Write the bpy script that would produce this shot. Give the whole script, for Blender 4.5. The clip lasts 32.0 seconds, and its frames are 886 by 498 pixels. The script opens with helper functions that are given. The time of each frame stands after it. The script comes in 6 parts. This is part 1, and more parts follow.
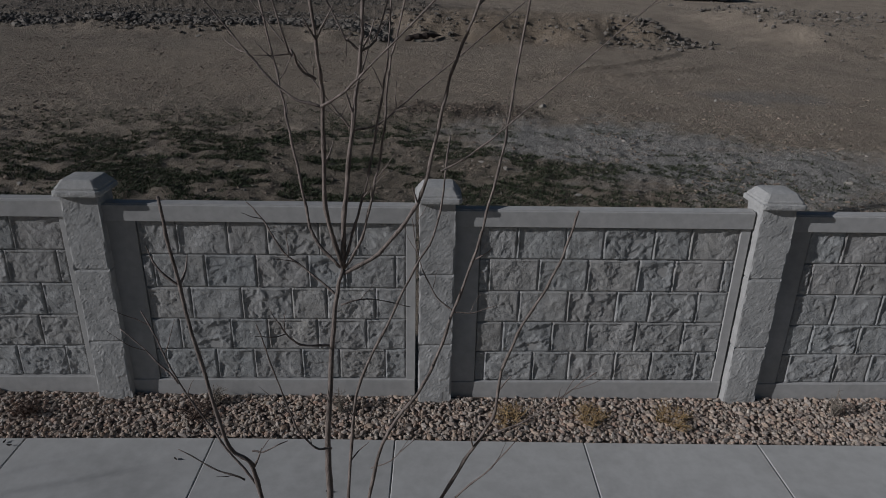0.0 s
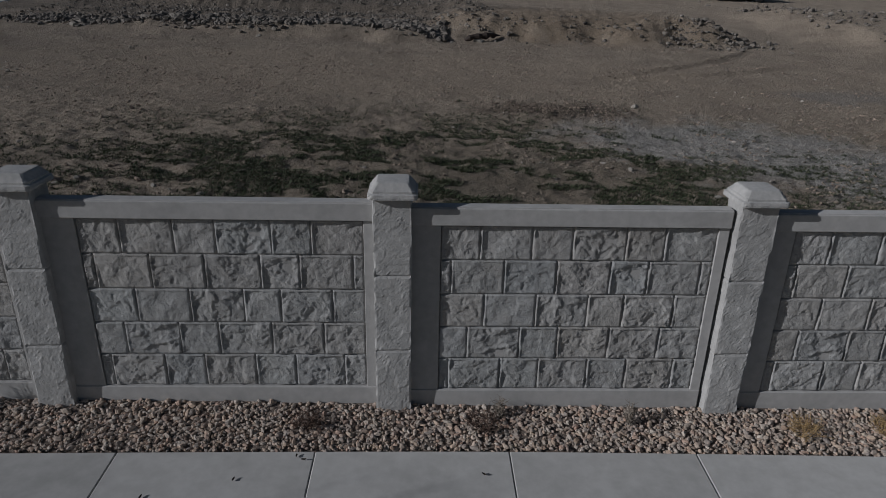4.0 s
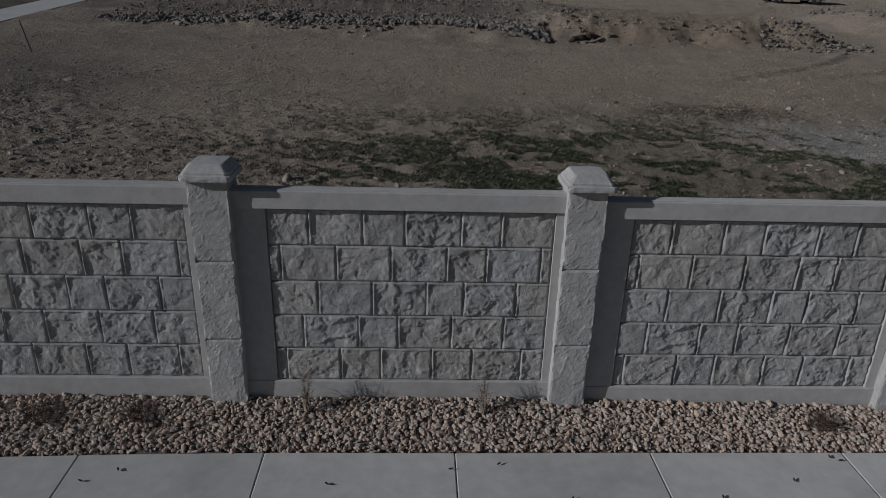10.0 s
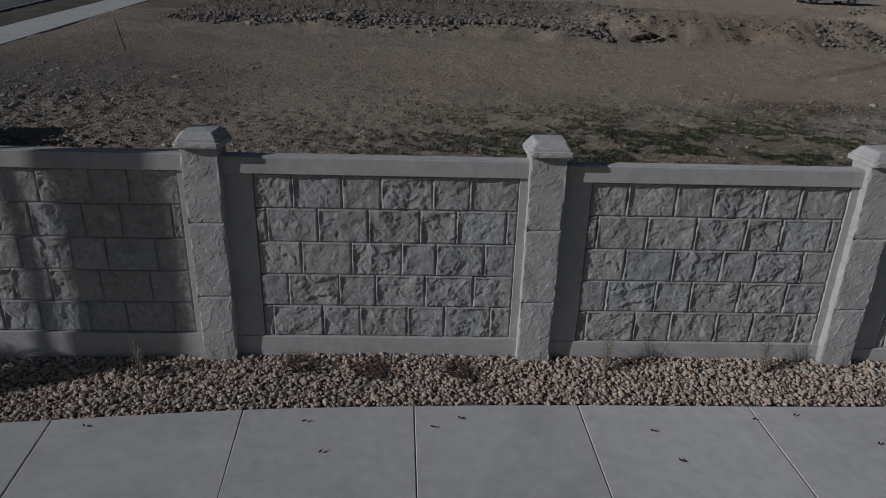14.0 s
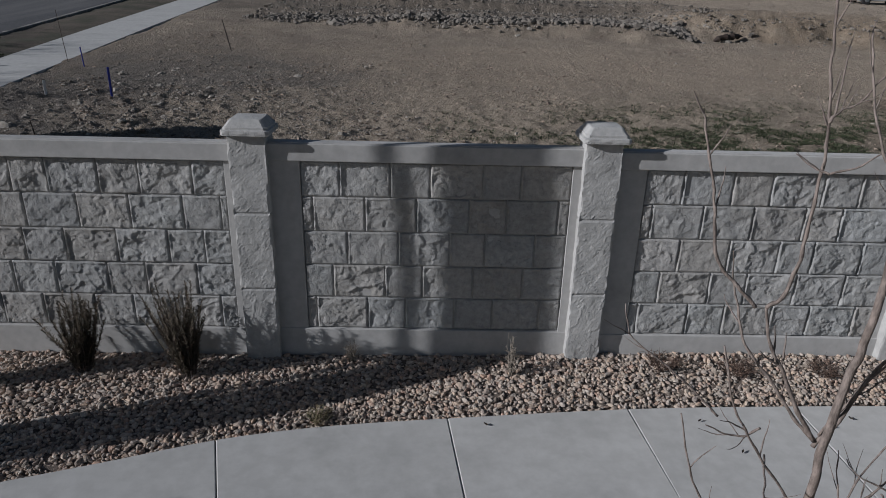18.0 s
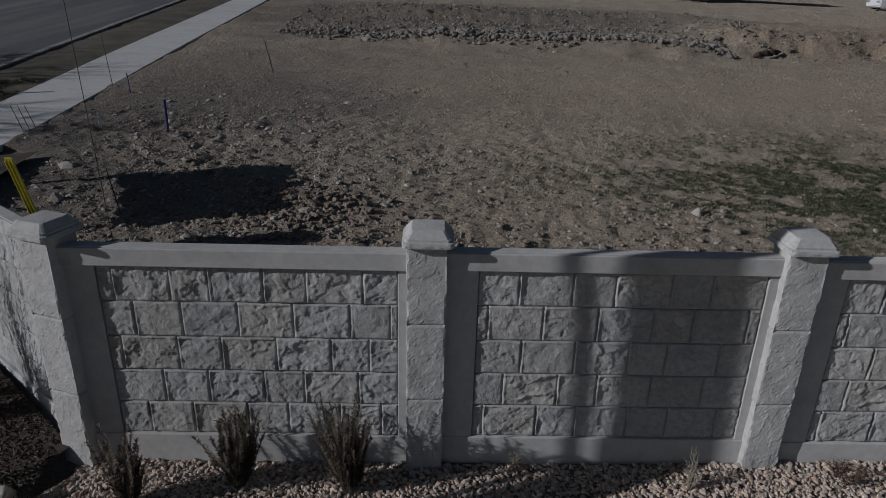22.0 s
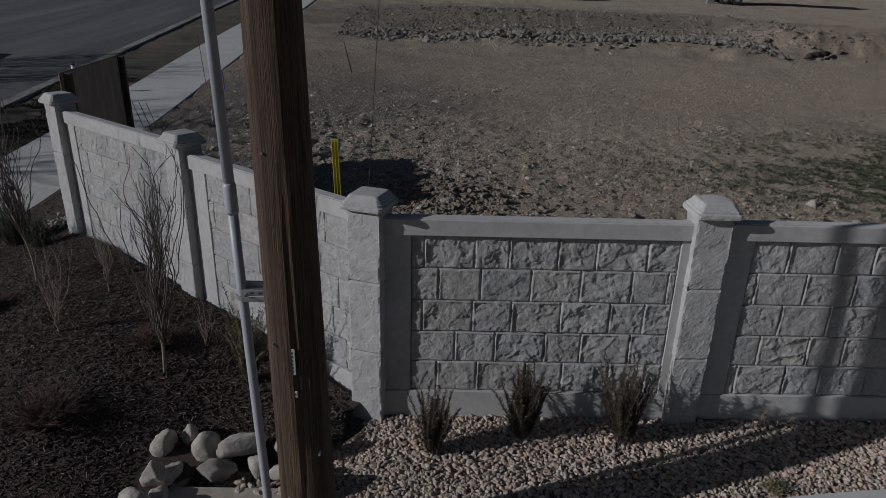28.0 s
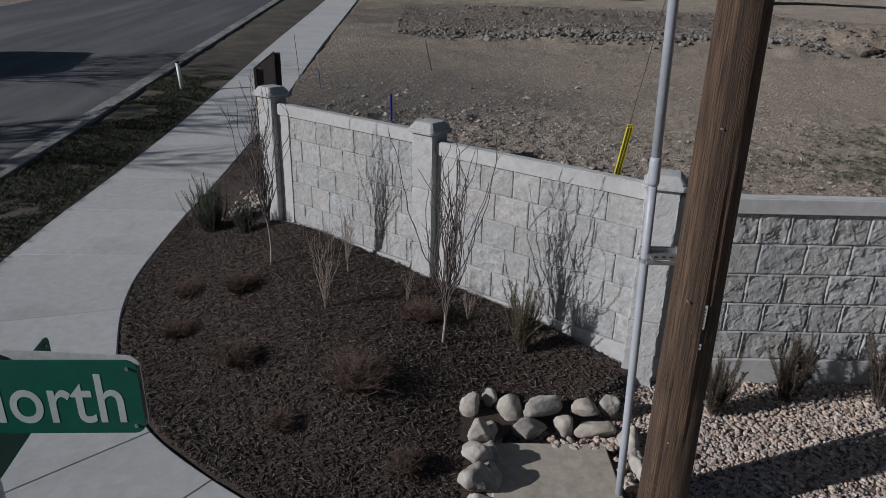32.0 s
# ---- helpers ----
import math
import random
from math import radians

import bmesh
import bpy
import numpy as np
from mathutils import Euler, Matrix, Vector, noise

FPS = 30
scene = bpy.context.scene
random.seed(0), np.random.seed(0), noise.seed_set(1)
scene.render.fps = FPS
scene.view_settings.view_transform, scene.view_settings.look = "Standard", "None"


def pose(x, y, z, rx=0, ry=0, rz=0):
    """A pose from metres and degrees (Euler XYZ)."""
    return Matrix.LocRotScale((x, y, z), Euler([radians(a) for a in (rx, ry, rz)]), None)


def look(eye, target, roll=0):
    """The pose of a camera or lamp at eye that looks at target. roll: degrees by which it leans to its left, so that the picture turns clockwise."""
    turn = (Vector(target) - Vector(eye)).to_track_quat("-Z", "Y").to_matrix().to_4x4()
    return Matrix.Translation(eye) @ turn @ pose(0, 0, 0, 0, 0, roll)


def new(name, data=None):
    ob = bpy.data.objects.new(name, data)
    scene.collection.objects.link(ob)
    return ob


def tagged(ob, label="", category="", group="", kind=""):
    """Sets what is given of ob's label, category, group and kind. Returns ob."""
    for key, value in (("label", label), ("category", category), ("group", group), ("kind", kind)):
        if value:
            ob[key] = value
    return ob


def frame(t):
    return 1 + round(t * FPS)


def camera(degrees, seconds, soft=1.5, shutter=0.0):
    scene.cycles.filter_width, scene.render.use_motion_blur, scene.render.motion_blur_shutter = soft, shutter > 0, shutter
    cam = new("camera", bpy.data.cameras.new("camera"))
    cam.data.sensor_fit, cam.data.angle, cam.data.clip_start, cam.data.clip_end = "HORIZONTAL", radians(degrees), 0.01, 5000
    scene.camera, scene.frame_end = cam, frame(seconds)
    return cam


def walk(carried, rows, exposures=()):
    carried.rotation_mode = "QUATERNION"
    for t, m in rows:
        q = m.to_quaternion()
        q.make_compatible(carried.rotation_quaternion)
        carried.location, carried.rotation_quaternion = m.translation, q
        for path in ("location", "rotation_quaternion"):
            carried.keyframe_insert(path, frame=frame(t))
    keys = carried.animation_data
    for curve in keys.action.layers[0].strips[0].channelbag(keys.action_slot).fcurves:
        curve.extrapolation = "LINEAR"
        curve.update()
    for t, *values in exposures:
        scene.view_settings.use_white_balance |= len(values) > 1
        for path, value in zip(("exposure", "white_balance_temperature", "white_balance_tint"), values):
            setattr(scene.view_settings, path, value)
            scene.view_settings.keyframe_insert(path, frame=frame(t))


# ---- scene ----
cam = camera(67.0, 32.0, soft=0.75)
PATH = [
    (0, (16.247, -5.013, 3.567), (16.318, -3.161, 2.815), 1.3),
    (0.5, (15.96, -4.984, 3.562), (16.032, -3.132, 2.81), 1.3),
    (1, (15.646, -4.927, 3.54), (15.717, -3.075, 2.789), 1.3),
    (1.5, (15.315, -4.851, 3.51), (15.386, -2.999, 2.76), 1.2),
    (2, (15.001, -4.791, 3.489), (15.071, -2.938, 2.739), 1.2),
    (2.5, (14.704, -4.75, 3.476), (14.774, -2.897, 2.727), 1.2),
    (3, (14.417, -4.732, 3.469), (14.487, -2.879, 2.72), 1.3),
    (3.5, (14.134, -4.729, 3.466), (14.204, -2.876, 2.716), 1.3),
    (5.5, (12.912, -4.618, 3.458), (12.98, -2.765, 2.708), 1.4),
    (6, (12.577, -4.586, 3.453), (12.645, -2.733, 2.703), 1.4),
    (6.5, (12.241, -4.567, 3.448), (12.309, -2.714, 2.698), 1.4),
    (7, (11.902, -4.563, 3.445), (11.971, -2.71, 2.695), 1.5),
    (7.5, (11.554, -4.557, 3.439), (11.624, -2.705, 2.689), 1.5),
    (8, (11.189, -4.545, 3.431), (11.26, -2.693, 2.68), 1.5),
    (8.5, (10.81, -4.545, 3.417), (10.881, -2.692, 2.666), 1.6),
    (9, (10.43, -4.569, 3.407), (10.501, -2.717, 2.657), 1.6),
    (9.5, (10.05, -4.596, 3.397), (10.121, -2.743, 2.648), 1.6),
    (10, (9.69, -4.621, 3.387), (9.761, -2.768, 2.638), 1.6),
    (10.5, (9.368, -4.656, 3.375), (9.439, -2.802, 2.627), 1.6),
    (11, (9.081, -4.721, 3.363), (9.151, -2.867, 2.616), 1.7),
    (11.5, (8.795, -4.792, 3.351), (8.864, -2.938, 2.604), 1.7),
    (12, (8.493, -4.859, 3.341), (8.56, -3.005, 2.595), 1.7),
    (12.5, (8.171, -4.915, 3.336), (8.237, -3.061, 2.591), 1.7),
    (13, (7.841, -4.986, 3.325), (7.906, -3.131, 2.58), 1.6),
    (13.5, (7.513, -5.071, 3.305), (7.577, -3.216, 2.56), 1.6),
    (15.5, (6.24, -5.238, 3.23), (6.29, -3.382, 2.487), 1.5),
    (16, (5.849, -5.183, 3.209), (5.897, -3.326, 2.467), 1.5),
    (16.5, (5.43, -5.141, 3.192), (5.476, -3.284, 2.45), 1.5),
    (17, (4.987, -5.119, 3.179), (5.03, -3.262, 2.437), 1.5),
    (17.5, (4.547, -5.106, 3.172), (4.589, -3.249, 2.43), 1.5),
    (18, (4.147, -5.046, 3.16), (4.187, -3.19, 2.418), 1.5),
    (18.5, (3.805, -4.931, 3.144), (3.844, -3.075, 2.401), 1.5),
    (19, (3.547, -4.813, 3.18), (3.585, -2.957, 2.436), 1.5),
    (19.5, (3.374, -4.733, 3.296), (3.412, -2.878, 2.55), 1.5),
    (20, (3.247, -4.688, 3.454), (3.285, -2.833, 2.707), 1.5),
    (20.5, (3.13, -4.632, 3.594), (3.167, -2.777, 2.846), 1.5),
    (21, (3.014, -4.552, 3.706), (3.051, -2.698, 2.958), 1.5),
    (21.5, (2.898, -4.466, 3.777), (2.934, -2.611, 3.028), 1.5),
    (22, (2.774, -4.407, 3.799), (2.81, -2.553, 3.05), 1.5),
    (22.5, (2.637, -4.382, 3.798), (2.673, -2.528, 3.049), 1.6),
    (23, (2.503, -4.372, 3.797), (2.539, -2.518, 3.048), 1.6),
    (23.5, (2.378, -4.349, 3.796), (2.413, -2.495, 3.048), 1.6),
    (24, (2.26, -4.321, 3.795), (2.295, -2.466, 3.046), 1.6),
    (24.5, (2.134, -4.292, 3.793), (2.169, -2.437, 3.045), 1.6),
    (26.5, (1.489, -4.571, 3.755), (1.516, -2.715, 3.011), 1.5),
    (27, (1.203, -4.72, 3.741), (1.23, -2.864, 2.997), 1.5),
    (27.5, (0.883, -4.857, 3.732), (0.91, -3.001, 2.989), 1.5),
    (28, (0.536, -4.995, 3.721), (0.563, -3.137, 2.98), 1.5),
    (28.5, (0.182, -5.148, 3.705), (0.208, -3.29, 2.965), 1.4),
    (29, (-0.17, -5.29, 3.685), (-0.145, -3.431, 2.947), 1.4),
    (29.5, (-0.511, -5.396, 3.668), (-0.486, -3.537, 2.93), 1.4),
    (30, (-0.822, -5.462, 3.66), (-0.797, -3.603, 2.922), 1.4),
    (30.5, (-1.106, -5.484, 3.653), (-1.082, -3.626, 2.915), 1.4),
    (31, (-1.382, -5.491, 3.649), (-1.358, -3.632, 2.911), 1.4),
    (31.5, (-1.668, -5.491, 3.644), (-1.644, -3.632, 2.905), 1.4),
    (32, (-1.967, -5.495, 3.643), (-1.944, -3.637, 2.903), 1.4),
]

EXPOSURES = [(t, stops, 5830, 10.8) for t, stops in ((0.0, -1.16), (1.0, -1.15), (3.0, -1.06), (6.0, -1.11), (9.0, -1.10), (11.0, -1.09), (12.0, -1.18), (13.0, -1.18), (16.0, -0.60), (17.0, -0.42), (19.0, -0.55), (20.0, -0.77), (21.0, -0.87), (23.0, -0.87), (27.0, -0.87), (28.0, -1.02), (30.0, -0.96), (32.0, -0.40))]
walk(cam, [(t, look(eye, target, roll)) for t, eye, target, roll in PATH], EXPOSURES)

# ---- sky and sun ----
SUN_WAY = Vector((-3.15, -1.0, 1.33)).normalized()
world = bpy.data.worlds.new("sky")
scene.world = world
world.use_nodes = True
wn = world.node_tree.nodes
sky = wn.new("ShaderNodeTexSky")
sky.sky_type = "NISHITA"
sky.sun_disc = False
sky.sun_elevation = math.asin(SUN_WAY.z)
sky.sun_rotation = math.atan2(SUN_WAY.x, SUN_WAY.y) % (2 * math.pi)
wn["Background"].inputs["Strength"].default_value = 0.034
world.node_tree.links.new(sky.outputs["Color"], wn["Background"].inputs["Color"])
sun = new("sun", bpy.data.lights.new("sun", "SUN"))
sun.data.energy, sun.data.angle, sun.data.color = 5.0, radians(0.53), (1.0, 0.95, 0.89)
sun.matrix_world = look(SUN_WAY * 60, (0, 0, 0))


# ---- materials ----
def rgb(c):
    return (*c, 1.0)


def surface(name, dark, light, grain=30.0, broad=2.0, rough=0.85, bump=0.3, fine=120.0, metal=0.0, vary=0.0, stain=None, stain_at=0.62, spread=(0.35, 0.65), stretch=(1, 1, 1), island=False, tints=None):
    """Two-scale procedural surface: grain between dark and light, broad stains, fine relief."""
    m = bpy.data.materials.new(name)
    m.use_nodes = True
    nt = m.node_tree
    n, l = nt.nodes, nt.links
    bsdf = n["Principled BSDF"]
    bsdf.inputs["Roughness"].default_value = rough
    bsdf.inputs["Diffuse Roughness"].default_value = 0.28 if rough > 0.7 else 0.0
    bsdf.inputs["Metallic"].default_value = metal
    co = n.new("ShaderNodeTexCoord")
    info = n.new("ShaderNodeObjectInfo")
    shift = n.new("ShaderNodeVectorMath")
    shift.operation = "MULTIPLY_ADD"
    shift.inputs[1].default_value = stretch
    spin = n.new("ShaderNodeVectorMath")
    spin.operation = "SCALE"
    spin.inputs[0].default_value = (37.0, 23.0, 11.0)
    l.new(info.outputs["Random"], spin.inputs["Scale"])
    l.new(co.outputs["Object"], shift.inputs[0])
    l.new(spin.outputs[0], shift.inputs[2])

    def tex(scale, detail=6.0, roughness=0.6):
        t = n.new("ShaderNodeTexNoise")
        t.inputs["Scale"].default_value = scale
        t.inputs["Detail"].default_value = detail
        t.inputs["Roughness"].default_value = roughness
        l.new(shift.outputs[0], t.inputs["Vector"])
        return t

    g = tex(grain)
    ramp = n.new("ShaderNodeValToRGB")
    ramp.color_ramp.elements[0].position, ramp.color_ramp.elements[1].position = spread
    ramp.color_ramp.elements[0].color, ramp.color_ramp.elements[1].color = rgb(dark), rgb(light)
    l.new(g.outputs["Fac"], ramp.inputs["Fac"])
    last = ramp.outputs["Color"]
    b = tex(broad, 4.0)
    step = n.new("ShaderNodeMapRange")
    step.inputs["From Min"].default_value, step.inputs["From Max"].default_value = stain_at - 0.12, stain_at + 0.12
    l.new(b.outputs["Fac"], step.inputs["Value"])
    mix = n.new("ShaderNodeMix")
    mix.data_type = "RGBA"
    l.new(step.outputs["Result"], mix.inputs["Factor"])
    l.new(last, mix.inputs["A"])
    if stain is None:
        soft = n.new("ShaderNodeHueSaturation")
        soft.inputs["Value"].default_value = 0.82
        l.new(last, soft.inputs["Color"])
        l.new(soft.outputs["Color"], mix.inputs["B"])
    else:
        mix.inputs["B"].default_value = rgb(stain)
    last = mix.outputs["Result"]
    if vary:
        hsv = n.new("ShaderNodeHueSaturation")
        amount = n.new("ShaderNodeMapRange")
        amount.inputs["To Min"].default_value, amount.inputs["To Max"].default_value = 1 - vary, 1 + vary
        if island:
            geo = n.new("ShaderNodeNewGeometry")
            l.new(geo.outputs["Random Per Island"], amount.inputs["Value"])
        else:
            l.new(info.outputs["Random"], amount.inputs["Value"])
        l.new(amount.outputs["Result"], hsv.inputs["Value"])
        l.new(last, hsv.inputs["Color"])
        last = hsv.outputs["Color"]
    if tints:
        wrap = n.new("ShaderNodeMath")
        wrap.operation = "MULTIPLY"
        wrap.inputs[1].default_value = 7.31
        part_of = n.new("ShaderNodeMath")
        part_of.operation = "FRACT"
        l.new(info.outputs["Random"], wrap.inputs[0])
        l.new(wrap.outputs[0], part_of.inputs[0])
        hue = n.new("ShaderNodeValToRGB")
        e = hue.color_ramp.elements
        while len(e) < len(tints):
            e.new(0.5)
        for k, c in enumerate(tints):
            e[k].position, e[k].color = k / (len(tints) - 1), rgb(c)
        l.new(part_of.outputs[0], hue.inputs["Fac"])
        times = n.new("ShaderNodeMix")
        times.data_type, times.blend_type = "RGBA", "MULTIPLY"
        times.inputs["Factor"].default_value = 1.0
        l.new(last, times.inputs["A"])
        l.new(hue.outputs["Color"], times.inputs["B"])
        last = times.outputs["Result"]
    l.new(last, bsdf.inputs["Base Color"])
    if bump:
        f = tex(fine, 5.0, 0.65)
        bp = n.new("ShaderNodeBump")
        bp.inputs["Strength"].default_value = bump
        bp.inputs["Distance"].default_value = 0.01
        l.new(f.outputs["Fac"], bp.inputs["Height"])
        l.new(bp.outputs["Normal"], bsdf.inputs["Normal"])
    return m


def chipped(m, scale=7.0, step=0.11, distance=0.02, smooth=0.35):
    """Adds thin flaked ledges to a surface, like split stone, under its fine relief."""
    n, l = m.node_tree.nodes, m.node_tree.links
    bp = next(x for x in n if x.type == "BUMP")
    src = next(x for x in n if x.type == "VECT_MATH" and x.operation == "MULTIPLY_ADD")
    t = n.new("ShaderNodeTexNoise")
    t.inputs["Scale"].default_value, t.inputs["Detail"].default_value, t.inputs["Roughness"].default_value = scale, 2.0, 0.5
    t.inputs["Distortion"].default_value = 0.4
    l.new(src.outputs[0], t.inputs["Vector"])
    ledge = n.new("ShaderNodeMath")
    ledge.operation = "SNAP"
    ledge.inputs[1].default_value = step
    l.new(t.outputs["Fac"], ledge.inputs[0])
    both = n.new("ShaderNodeMath")
    both.operation = "MULTIPLY_ADD"
    both.inputs[1].default_value = smooth
    l.new(t.outputs["Fac"], both.inputs[0])
    l.new(ledge.outputs[0], both.inputs[2])
    b2 = n.new("ShaderNodeBump")
    b2.inputs["Strength"].default_value, b2.inputs["Distance"].default_value = 1.0, distance
    l.new(both.outputs[0], b2.inputs["Height"])
    l.new(b2.outputs["Normal"], bp.inputs["Normal"])
    return m


def islands(name, ramp_stops, rough=0.85, bump=0.3, fine=150.0, grain=60.0, wet=0.25):
    """For many loose pieces in one mesh, or copies: each takes its own colour from the ramp."""
    m = bpy.data.materials.new(name)
    m.use_nodes = True
    nt = m.node_tree
    n, l = nt.nodes, nt.links
    bsdf = n["Principled BSDF"]
    bsdf.inputs["Roughness"].default_value = rough
    bsdf.inputs["Diffuse Roughness"].default_value = 0.32 if bump else 0.0
    geo = n.new("ShaderNodeNewGeometry")
    info = n.new("ShaderNodeObjectInfo")
    add = n.new("ShaderNodeMath")
    add.operation = "ADD"
    wrap = n.new("ShaderNodeMath")
    wrap.operation = "FRACT"
    l.new(geo.outputs["Random Per Island"], add.inputs[0])
    l.new(info.outputs["Random"], add.inputs[1])
    l.new(add.outputs[0], wrap.inputs[0])
    ramp = n.new("ShaderNodeValToRGB")
    e = ramp.color_ramp.elements
    while len(e) < len(ramp_stops):
        e.new(0.5)
    for k, c in enumerate(ramp_stops):
        e[k].position = k / (len(ramp_stops) - 1)
        e[k].color = rgb(c)
    l.new(wrap.outputs[0], ramp.inputs["Fac"])
    co = n.new("ShaderNodeTexCoord")
    t = n.new("ShaderNodeTexNoise")
    t.inputs["Scale"].default_value = grain
    t.inputs["Detail"].default_value = 5.0
    l.new(co.outputs["Object"], t.inputs["Vector"])
    val = n.new("ShaderNodeMapRange")
    val.inputs["From Min"].default_value, val.inputs["From Max"].default_value = 0.3, 0.7
    val.inputs["To Min"].default_value, val.inputs["To Max"].default_value = 1 - wet, 1 + wet
    l.new(t.outputs["Fac"], val.inputs["Value"])
    hsv = n.new("ShaderNodeHueSaturation")
    l.new(val.outputs["Result"], hsv.inputs["Value"])
    l.new(ramp.outputs["Color"], hsv.inputs["Color"])
    l.new(hsv.outputs["Color"], bsdf.inputs["Base Color"])
    if bump:
        f = n.new("ShaderNodeTexNoise")
        f.inputs["Scale"].default_value = fine
        f.inputs["Detail"].default_value = 4.0
        l.new(co.outputs["Object"], f.inputs["Vector"])
        bp = n.new("ShaderNodeBump")
        bp.inputs["Strength"].default_value = bump
        bp.inputs["Distance"].default_value = 0.006
        l.new(f.outputs["Fac"], bp.inputs["Height"])
        l.new(bp.outputs["Normal"], bsdf.inputs["Normal"])
    return m


M_FRAME = surface("smooth_cast_concrete", (0.40, 0.392, 0.382), (0.47, 0.462, 0.45), grain=14, broad=1.6, rough=0.8, bump=0.15, fine=160)
M_STONE = chipped(surface("rock_faced_concrete", (0.31, 0.305, 0.298), (0.43, 0.425, 0.415), grain=22, broad=5, rough=0.88, bump=0.7, fine=75, vary=0.09, stain=(0.33, 0.32, 0.305), stain_at=0.62, tints=[(0.965, 0.995, 1.02), (1.0, 1.0, 1.0), (1.02, 0.995, 0.965), (1.0, 1.0, 1.0), (0.975, 1.0, 1.01), (1.01, 0.985, 0.97)]), 7.0, 0.12, 0.035, 0.4)
M_JOINT = surface("joint_concrete", (0.40, 0.39, 0.375), (0.46, 0.45, 0.435), grain=25, broad=5, rough=0.9, bump=0.3)
M_POST = chipped(surface("post_concrete", (0.37, 0.365, 0.355), (0.45, 0.444, 0.433), grain=12, broad=4, rough=0.85, bump=0.35, fine=60, vary=0.05), 5.0, 0.12, 0.014, 0.3)
M_CAP = surface("cap_concrete", (0.41, 0.405, 0.395), (0.49, 0.482, 0.468), grain=30, broad=5, rough=0.85, bump=0.7, fine=85, vary=0.06)
M_WALK = surface("broom_finished_concrete", (0.46, 0.455, 0.44), (0.53, 0.525, 0.51), grain=9, broad=1.1, rough=0.8, bump=0.12, fine=260, vary=0.04, stretch=(1, 1, 1))
M_OLDWALK = surface("weathered_concrete", (0.34, 0.295, 0.24), (0.45, 0.395, 0.325), grain=12, broad=2.5, rough=0.88, bump=0.25, fine=120)
M_ASPHALT = surface("worn_asphalt", (0.06, 0.061, 0.066), (0.10, 0.10, 0.106), grain=30, broad=0.55, rough=0.85, bump=0.3, fine=140, stretch=(1, 0.07, 1), stain=(0.155, 0.152, 0.15), stain_at=0.53)
M_CURB = surface("kerb_concrete", (0.17, 0.165, 0.155), (0.32, 0.31, 0.295), grain=5, broad=0.8, rough=0.88, bump=0.3, stain=(0.09, 0.083, 0.072), stain_at=0.57)
M_PEBBLE = islands("river_pebbles", [(0.37, 0.27, 0.20), (0.51, 0.43, 0.35), (0.20, 0.165, 0.14), (0.57, 0.505, 0.435), (0.45, 0.31, 0.235), (0.30, 0.265, 0.24), (0.57, 0.445, 0.345), (0.27, 0.205, 0.165), (0.50, 0.44, 0.385), (0.36, 0.30, 0.255)], rough=0.85, bump=0.2)
# Darkened so that gaps between pebbles and slabs read as deep shade.
M_GAPBED = surface("gap_shade_bed", (0.10, 0.08, 0.066), (0.22, 0.178, 0.15), grain=60, broad=3, rough=0.95, bump=0.9, fine=80)
M_MULCH = surface("dark_bark_mulch", (0.026, 0.018, 0.014), (0.080, 0.055, 0.041), grain=70, broad=2.0, rough=0.95, bump=1.0, fine=85, stain=(0.055, 0.036, 0.026), stain_at=0.62)
M_CHIP = islands("bark_chips", [(0.024, 0.017, 0.013), (0.062, 0.044, 0.034), (0.034, 0.024, 0.018), (0.105, 0.080, 0.064), (0.028, 0.020, 0.015), (0.15, 0.122, 0.10), (0.075, 0.053, 0.040), (0.040, 0.028, 0.021), (0.12, 0.086, 0.064), (0.05, 0.035, 0.026)], rough=0.8, bump=0.3)
M_BOULDER = surface("pale_boulder", (0.27, 0.245, 0.215), (0.45, 0.415, 0.37), grain=9, broad=3, rough=0.85, bump=0.9, fine=28, vary=0.14, stain=(0.33, 0.28, 0.21), stain_at=0.6)
M_RUBBLE = islands("broken_rubble", [(0.13, 0.115, 0.10), (0.20, 0.178, 0.155), (0.10, 0.09, 0.08), (0.27, 0.245, 0.215), (0.16, 0.138, 0.115), (0.22, 0.20, 0.175)], rough=0.92, bump=0.5, fine=40, grain=15)
M_DARKCLOD = islands("dark_soil_clods", [(0.14, 0.108, 0.085), (0.22, 0.172, 0.136), (0.17, 0.132, 0.104), (0.29, 0.236, 0.19)], rough=0.97, bump=0.8, fine=50, grain=25)
M_GRIT = islands("loose_grit", [(0.20, 0.178, 0.155), (0.33, 0.30, 0.265), (0.15, 0.132, 0.115), (0.46, 0.42, 0.375), (0.26, 0.225, 0.19), (0.38, 0.345, 0.305)], rough=0.92, bump=0.4, fine=60, grain=20)
M_CLOD = islands("soil_clods", [(0.19, 0.15, 0.115), (0.30, 0.24, 0.19), (0.23, 0.182, 0.142), (0.38, 0.31, 0.245)], rough=0.97, bump=0.8, fine=50, grain=25)
M_GRASS = islands("sparse_weeds", [(0.030, 0.043, 0.019), (0.050, 0.068, 0.030), (0.072, 0.073, 0.041), (0.038, 0.055, 0.022), (0.10, 0.093, 0.06)], rough=0.85, bump=0)
# Greens set low, with tree shade over the verge in the colour.
M_LAWN = islands("shaded_winter_lawn", [(0.018, 0.030, 0.009), (0.030, 0.044, 0.014), (0.055, 0.047, 0.028), (0.024, 0.036, 0.011)], rough=0.85, bump=0)
M_TWIG = surface("grey_brown_twig", (0.075, 0.06, 0.052), (0.15, 0.125, 0.11), grain=60, broad=9, rough=0.75, bump=0.4, fine=200)
M_BARK = surface("grey_tree_bark", (0.125, 0.100, 0.086), (0.31, 0.255, 0.225), grain=70, broad=12, rough=0.7, bump=0.5, fine=180, stretch=(1, 1, 0.35))
